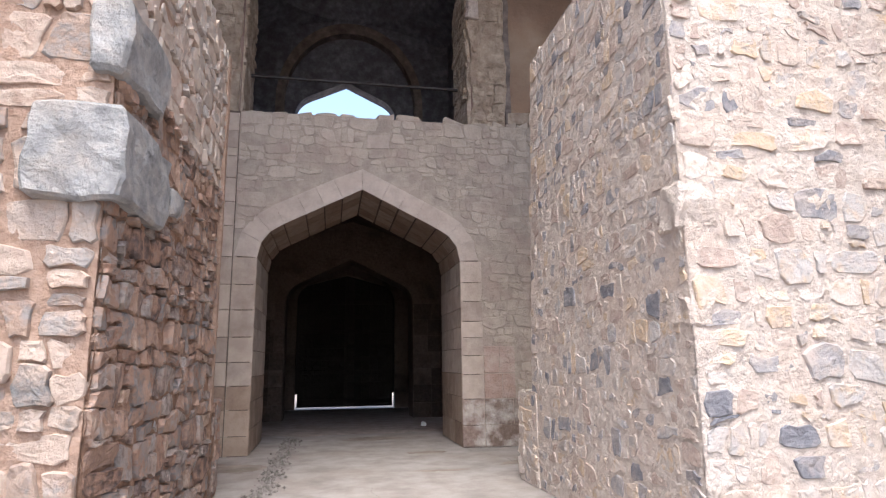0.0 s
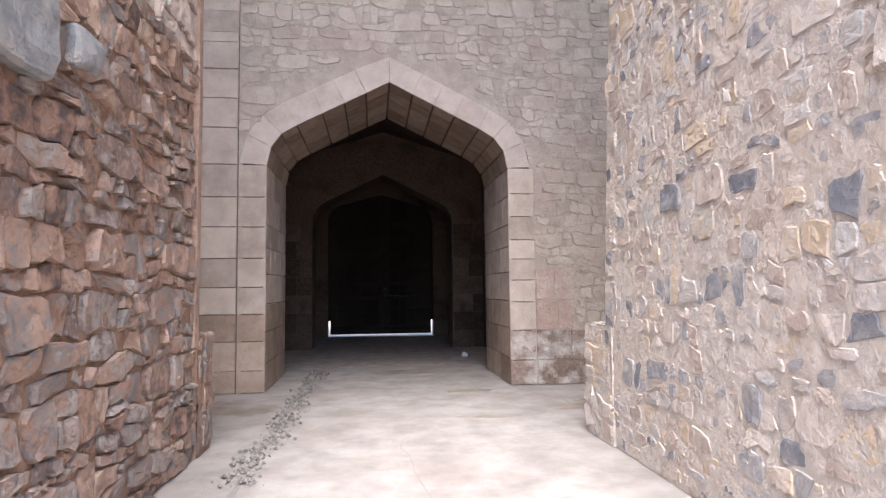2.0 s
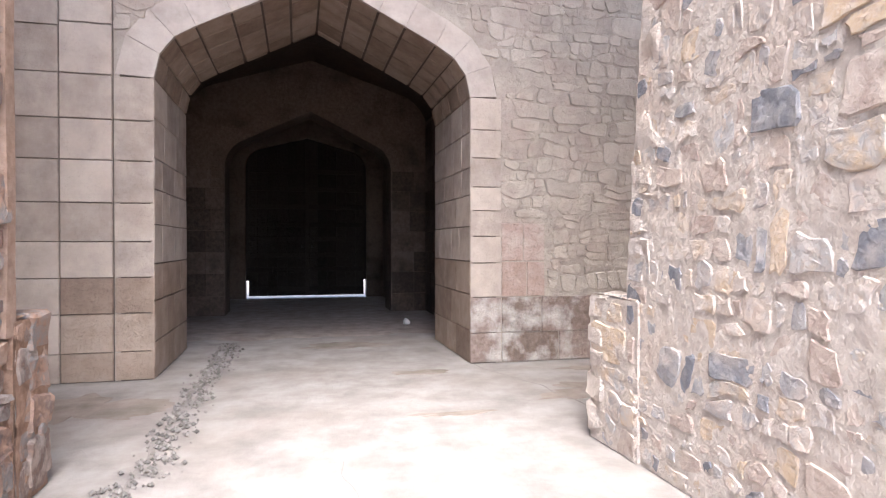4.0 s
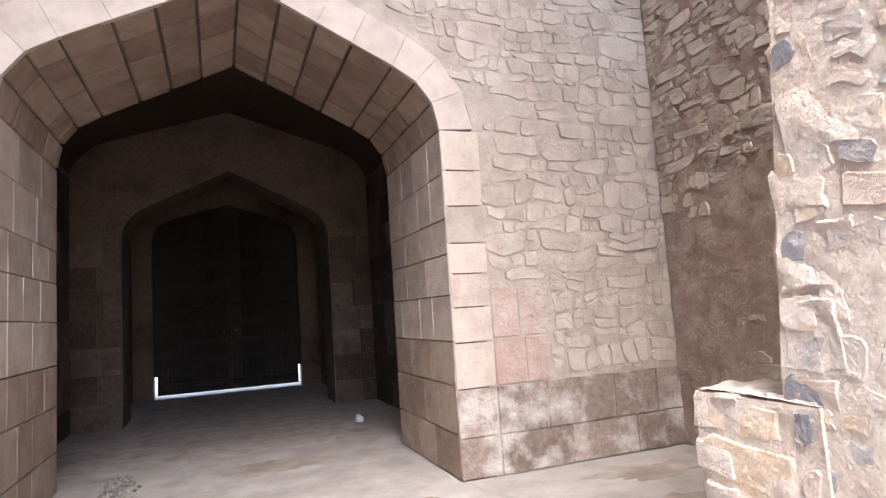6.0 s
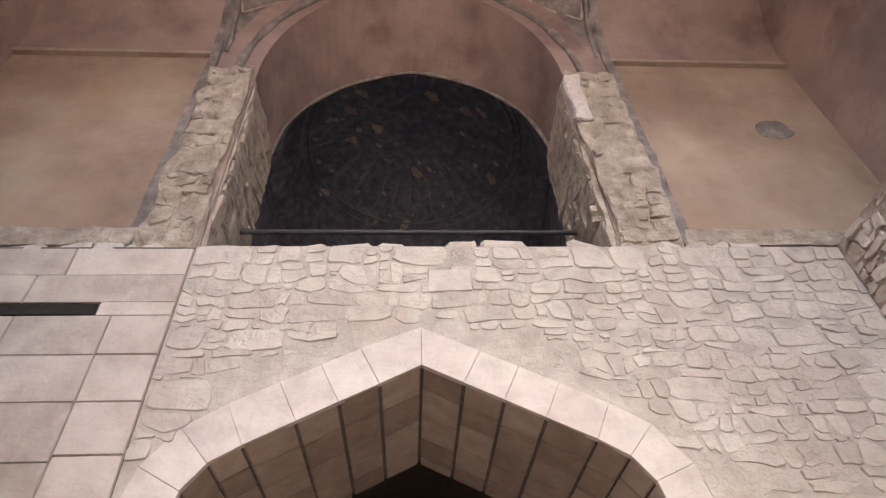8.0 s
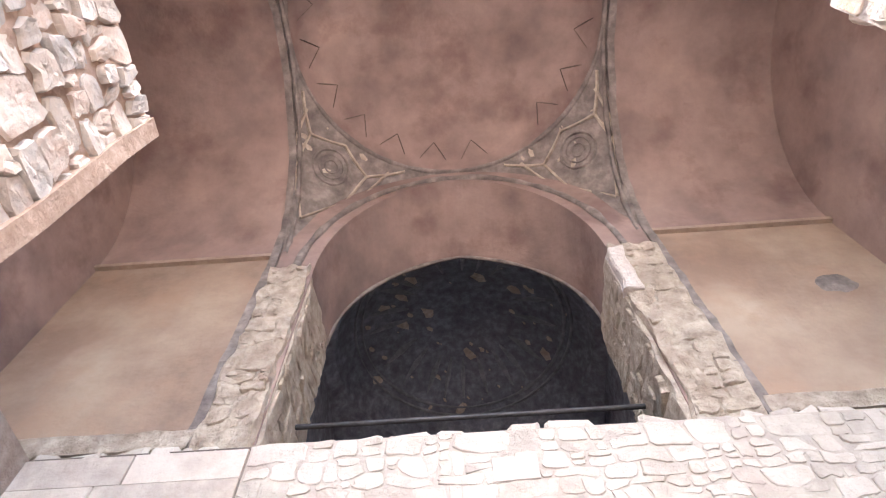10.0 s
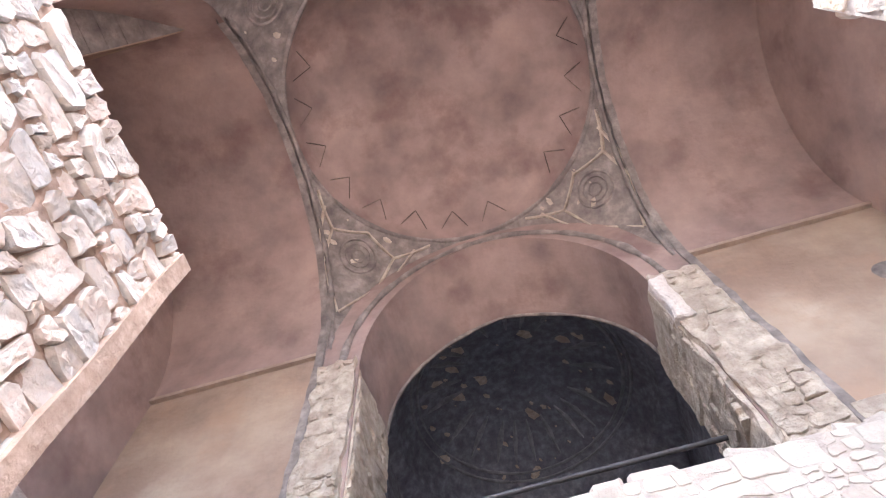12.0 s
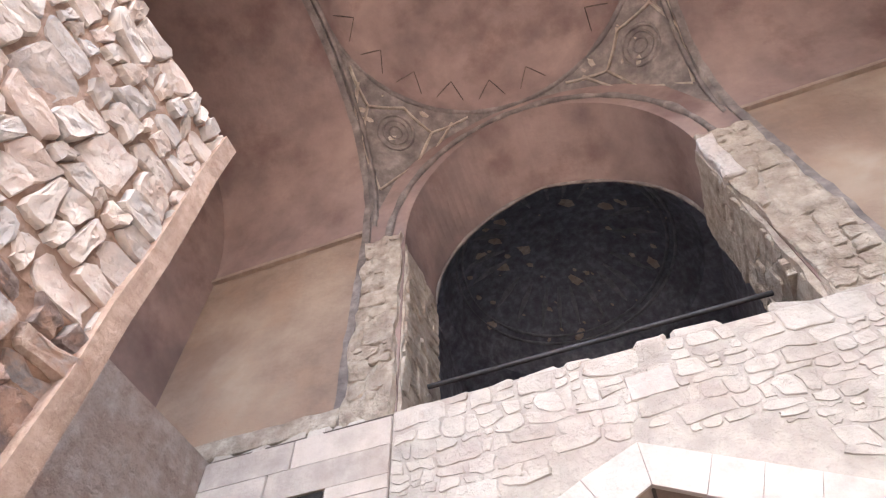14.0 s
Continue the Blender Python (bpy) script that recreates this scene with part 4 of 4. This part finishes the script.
# pillars beside the window: broken stone edges
for x0, x1, s in ((B0 + 0.03, W0, 1), (W1, B1 - 0.03, -1)):
    bm = boxes(((x0, Y_UP - 0.07, Z_UP - 0.05), (x1, Y_UP + 0.03, 9.75)))
    bmesh.ops.subdivide_edges(bm, edges=bm.edges, cuts=26, use_grid_fill=True)
    for v in bm.verts:
        q = Vector((v.co.x, v.co.y, v.co.z * 0.55))
        v.co += Vector((noise.noise(q * 3), noise.noise(q * 5) - 0.2, 0)) * 0.07 + Vector((noise.noise(q * 11), noise.noise(q * 13), 0)) * 0.035
    pillar = structure(part("wall_pillar", bm, M_PIER), "broken weathered pier edge beside the window", "wall")
    face = W0 if s > 0 else W1
    bm = boxes(((min(face - 0.05, face + 0.02 * s), Y_UP + 0.02, Z_UP - 0.05), (max(face + 0.05, face + 0.02 * s), 11.97, 9.55)))
    bmesh.ops.subdivide_edges(bm, edges=bm.edges, cuts=22, use_grid_fill=True)
    for v in bm.verts:
        v.co.x += 0.05 * noise.noise(v.co * 3) + 0.025 * noise.noise(v.co * 9)
    part("jamb", bm, M_PIER, pillar)
    masonry(pillar, courses(x1 - x0 - 0.06, 3.4, 0.34, 0.24, 0.5), lambda u, v, d: (x0 + 0.03 + u, Y_UP - 0.06 - d, Z_UP + 0.1 + v), M_PIER, 0.038, 0.01, 0.9, rugged=True)
    masonry(pillar, courses(1.25, 3.2, 0.4, 0.27, 0.5), lambda u, v, d: (face + s * (0.05 + d), Y_UP + 0.04 + u, Z_UP + 0.1 + v), M_PIER, 0.03, 0.01, 0.9, rugged=True)
    if s < 0:
        rough_block(pillar, (2.45, Y_UP - 0.14, 8.5), (2.68, Y_UP + 0.1, 9.6), M_RIGHT_MORTAR, "bracket", 0.05, "pale broken bracket stone")
rail = thing("metal_rail", (0.3, 11.5, Z_UP), "dark iron rail across the window opening", "rail")
bm = bmesh.new()
bmesh.ops.create_cone(bm, cap_ends=True, segments=12, radius1=0.035, radius2=0.035, depth=4.72, matrix=pose(0.3, 11.5, 7.34, 0, 90, 0))
part("bar", bm, M_IRON, rail)

# ---- dark upper room ----
RX0, RX1, RY0, RY1 = -2.9, 3.5, 12.0, 17.9
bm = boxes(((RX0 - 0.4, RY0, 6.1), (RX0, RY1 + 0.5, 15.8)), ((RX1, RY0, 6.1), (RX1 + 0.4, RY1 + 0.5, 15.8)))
structure(part("wall_room", bm, M_ROOM_SHADE), "shade-coloured side walls of the upper room", "wall")
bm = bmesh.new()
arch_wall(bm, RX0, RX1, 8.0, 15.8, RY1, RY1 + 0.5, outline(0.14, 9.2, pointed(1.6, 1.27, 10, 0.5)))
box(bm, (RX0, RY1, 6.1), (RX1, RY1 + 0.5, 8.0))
structure(part("window_1", bm, M_ROOM_SHADE), "shade-coloured wall with an open pointed window to the sky", "window")
bm = bmesh.new()
blind = outline(0.27, 9.6, ellipse(2.3, 2.75))
inner = outline(0.27, 9.6, ellipse(2.05, 2.4))
arr = [[bm.verts.new((x, y, z)) for x, z in ln] for ln in (blind, inner) for y in (RY1 - 0.35, RY1)]
for i in range(len(blind) - 1):
    for a, b in ((0, 2), (0, 1), (2, 3)):
        bm.faces.new((arr[a][i], arr[a][i + 1], arr[b][i + 1], arr[b][i]))
for sx in (-1, 1):
    a, b = sorted((0.27 + sx * 2.05, 0.27 + sx * 2.3))
    box(bm, (a, RY1 - 0.35, 6.2), (b, RY1, 9.6))
structure(part("trim", bm, M_STUCCO), "grey arch rib on the rear wall of the room", "trim")
RMX, RMY = 0.3, 14.95
bm = bmesh.new()
prev = None
for k in range(13):
    t = math.pi / 2 * k / 12
    r, z = 2.95 * math.cos(t), 12.6 + 1.9 * math.sin(t)
    row = [bm.verts.new((RMX + max(r, 0.01) * math.cos(2 * math.pi * i / 48), RMY + max(r, 0.01) * math.sin(2 * math.pi * i / 48), z)) for i in range(48)]
    if prev:
        for i in range(48):
            bm.faces.new((prev[i], prev[(i + 1) % 48], row[(i + 1) % 48], row[i]))
    prev = row
structure(part("ceiling_room_dome", bm, M_ROOM_SHADE, smooth=True), "shade-coloured dome over the upper room", "ceiling")
bm = bmesh.new()
prev = None
for i in range(73):
    t = 2 * math.pi * i / 72
    c, s = math.cos(t), math.sin(t)
    edge = min(3.2 / abs(c) if abs(c) > 1e-6 else 99, 2.98 / abs(s) if abs(s) > 1e-6 else 99)
    row = [bm.verts.new((RMX + r * c, RMY + r * s, 12.6 - 0.55 * max(0, r - 2.95))) for r in (2.95, edge)]
    if prev:
        bm.faces.new((prev[0], prev[1], row[1], row[0]))
    prev = row
structure(part("ceiling_room", bm, M_ROOM_SHADE), "shade-coloured corners of the room's ceiling", "ceiling")
for r, z in ((2.6, 13.45), (2.45, 13.58)):
    torus("trim", (RMX, RMY, z), r, 0.035, M_ASH, "worn stucco ring of the room's dome", wobble=0.9)
for i in range(24):
    t = 2 * math.pi * (i + rng.uniform(-0.25, 0.25)) / 24
    if rng.random() < 0.35:
        continue
    bm = bmesh.new()
    pts = []
    for r in (1.35, 1.8, 2.3):
        pts.append(Vector((RMX + r * math.cos(t), RMY + r * math.sin(t), 12.6 + 1.9 * math.sqrt(1 - (r / 2.95) ** 2) - 0.015)))
    side = Vector((-math.sin(t), math.cos(t), 0))
    wd = (0.02, 0.06 + 0.04 * rng.random(), 0.02)
    a = [bm.verts.new(p + side * w) for p, w in zip(pts, wd)]
    b = [bm.verts.new(p - side * w) for p, w in zip(pts, wd)]
    c = [bm.verts.new(p + Vector((0, 0, -0.035))) for p in pts]
    for k in (0, 1):
        bm.faces.new((a[k], a[k + 1], c[k + 1], c[k]))
        bm.faces.new((c[k], c[k + 1], b[k + 1], b[k]))
    structure(part("trim", bm, M_ASH), "worn grey petal of the dome's rosette", "trim")

# roof that closes the porch and the room
structure(part("roof", boxes(((UP_L - 0.6, 4.78, 17.5), (UP_R + 0.6, RY1 + 0.5, 17.8))), M_BUFF), "flat stone roof over the gate", "roof")

# ---- small things on the floor ----
verts, faces = [], []
for i in range(900):
    y = 6.2 + 6.6 * rng.random()
    x = -0.92 + 0.16 * noise.noise(Vector((y * 0.8, 3, 0))) + rng.gauss(0, 0.085)
    s = rng.choice((0.008, 0.012, 0.018, 0.028))
    base = len(verts)
    for dx, dy, dz in ((1, 0, 0), (0, 1, 0), (-1, 0, 0), (0, -1, 0), (0, 0, 0.8), (0, 0, -0.6)):
        verts.append((x + dx * s * rng.uniform(0.6, 1.2), y + dy * s * rng.uniform(0.6, 1.2), 0.004 + s * 0.3 + dz * s))
    faces += [tuple(base + k for k in f) for f in ((0, 1, 4), (1, 2, 4), (2, 3, 4), (3, 0, 4), (1, 0, 5), (2, 1, 5), (3, 2, 5), (0, 3, 5))]
me = bpy.data.meshes.new("gravel")
me.from_pydata(verts, [], faces)
tagged(part_mesh("gravel", me, M_GRAVEL), "loose grey gravel along a broken floor joint", "gravel", kind="stuff")

bm = bmesh.new()
bmesh.ops.create_grid(bm, x_segments=60, y_segments=40, size=0.5)
for v in bm.verts:
    front_edge = 13.1 + 0.45 * noise.noise(Vector((v.co.x * 5, 2, 0))) + 0.15 * noise.noise(Vector((v.co.x * 17, 5, 0)))
    back_share = v.co.y + 0.5
    v.co = Vector((0.35 + v.co.x * 5.1, front_edge + (20.4 - front_edge) * back_share, 0.014 if back_share > 0.01 else -0.015))
    v.co.z += 0.004 * noise.noise(v.co * 2.3)
structure(part("floor_passage", bm, M_DARK_FLOOR, smooth=True), "brown worn paving of the passage", "floor")


def crack(points, width):
    bm = bmesh.new()
    prev = None
    for (xa, ya), (xb, yb) in zip(points, points[1:]):
        n = max(2, int(math.hypot(xb - xa, yb - ya) / 0.06))
        for i in range(n + 1):
            x, y = xa + (xb - xa) * i / n, ya + (yb - ya) * i / n
            x += 0.05 * noise.noise(Vector((y * 3, x * 3, 1)))
            w = width * (0.6 + 0.8 * abs(noise.noise(Vector((x * 9, y * 9, 4)))))
            z = 0.012 * noise.noise(Vector((x, y, 0)) * 0.9) + 0.006 * noise.noise(Vector((x, y, 0)) * 3.1) - 0.006 + 0.005
            row = [bm.verts.new((x - w, y, z)), bm.verts.new((x + w, y, z))]
            if prev:
                bm.faces.new((prev[0], prev[1], row[1], row[0]))
            prev = row
    structure(part("floor_crack", bm, M_CRACK), "dirt-filled crack in the floor", "crack")


def dirt_patch(x, y, rx, ry, seed):
    """A thin film of dirt with a ragged outline, lying on the floor."""
    bm = bmesh.new()
    rows = []
    for k in range(1, 9):
        row = []
        for i in range(72):
            a = 2 * math.pi * i / 72
            c, q = math.cos(a), math.sin(a)
            r = k / 8 * (0.75 + 0.55 * noise.noise(Vector((c * 1.4, q * 1.4, seed))) + 0.3 * noise.noise(Vector((c * 5, q * 5, seed))))
            p = Vector((x + rx * r * c, y + ry * r * q, 0))
            base = 0.012 * noise.noise(p * 0.9) + 0.006 * noise.noise(p * 3.1) - 0.006
            p.z = base + (0.0045 if k < 8 else -0.004)
            row.append(bm.verts.new(p))
        rows.append(row)
    bm.faces.new(rows[0])
    for a, b in zip(rows, rows[1:]):
        for i in range(72):
            bm.faces.new((a[i], a[(i + 1) % 72], b[(i + 1) % 72], b[i]))
    structure(part("floor_stain", bm, M_DAMP), "ragged brown dirt stain on the floor", "stain")


dirt_patch(3.3, 8.9, 1.0, 0.5, 1.0)
dirt_patch(3.9, 9.9, 0.8, 0.35, 7.0)
dirt_patch(1.5, 10.2, 0.55, 0.16, 3.0)
dirt_patch(-1.9, 9.3, 0.8, 0.7, 9.0)
dirt_patch(0.7, 12.3, 0.9, 0.35, 5.0)
dirt_patch(1.4, 8.4, 0.5, 0.12, 11.0)
crack([(0.5, 5.4), (0.48, 6.0), (0.36, 7.45)], 0.003)
crack([(2.2, 10.45), (2.6, 9.2), (2.75, 8.2)], 0.012)
crack([(-1.05, 12.9), (-1.0, 10.5), (-0.98, 8.0), (-0.95, 6.0)], 0.03)
crack([(-2.1, 8.9), (-0.9, 8.95)], 0.008)
crack([(0.3, 11.4), (2.1, 11.3)], 0.006)

# pale flakes left on the upper room's dark dome and on the porch vaults
verts, faces = [], []


def flake(p, n, size):
    t = n.orthogonal().normalized()
    w = n.cross(t)
    base, k = len(verts), rng.choice((5, 6, 7))
    turn = rng.random() * 6.28
    for lift in (0.004, 0.014):
        for i in range(k):
            a = turn + 6.283 * i / k
            r = size * rng.uniform(0.5, 1.2)
            verts.append(tuple(p + n * lift + t * r * math.cos(a) * 1.8 + w * r * math.sin(a)))
    faces.append(tuple(base + k + i for i in range(k)))
    faces.extend((base + i, base + (i + 1) % k, base + k + (i + 1) % k, base + k + i) for i in range(k))


for _ in range(60):
    t, r = rng.random() * 6.283, 2.7 * math.sqrt(rng.uniform(0.1, 0.95))
    h = math.sqrt(1 - (r / 2.95) ** 2)
    n = -Vector((r / 2.95 ** 2 * math.cos(t), r / 2.95 ** 2 * math.sin(t), h / 1.9)).normalized()
    flake(Vector((RMX + r * math.cos(t), RMY + r * math.sin(t), 12.6 + 1.9 * h)), n, rng.choice((0.02, 0.03, 0.04, 0.06, 0.13)))
me = bpy.data.meshes.new("plaster_flakes")
me.from_pydata(verts, [], faces)
tagged(part_mesh("plaster_flakes", me, M_PIER), "pale flakes of plaster on the room's dark dome", "flakes", kind="stuff")
verts, faces = [], []
for _ in range(70):
    t, r = rng.random() * 6.283, 2.95 + 0.5 * rng.random()
    x, y = r * math.cos(t), r * math.sin(t)
    if abs(x) > half_x - 0.05 or abs(y) > RAD - 0.05:
        continue
    p = Vector((MID_X + x, MID_Y + y, Z_LEDGE + math.sqrt(R2 * R2 - r * r)))
    flake(p, -(p - Vector((MID_X, MID_Y, Z_LEDGE))).normalized(), rng.choice((0.02, 0.035, 0.06)))
me = bpy.data.meshes.new("stucco_flakes")
me.from_pydata(verts, [], faces)
tagged(part_mesh("stucco_flakes", me, M_PIER), "pale chipped stucco below the porch dome", "flakes", kind="stuff")
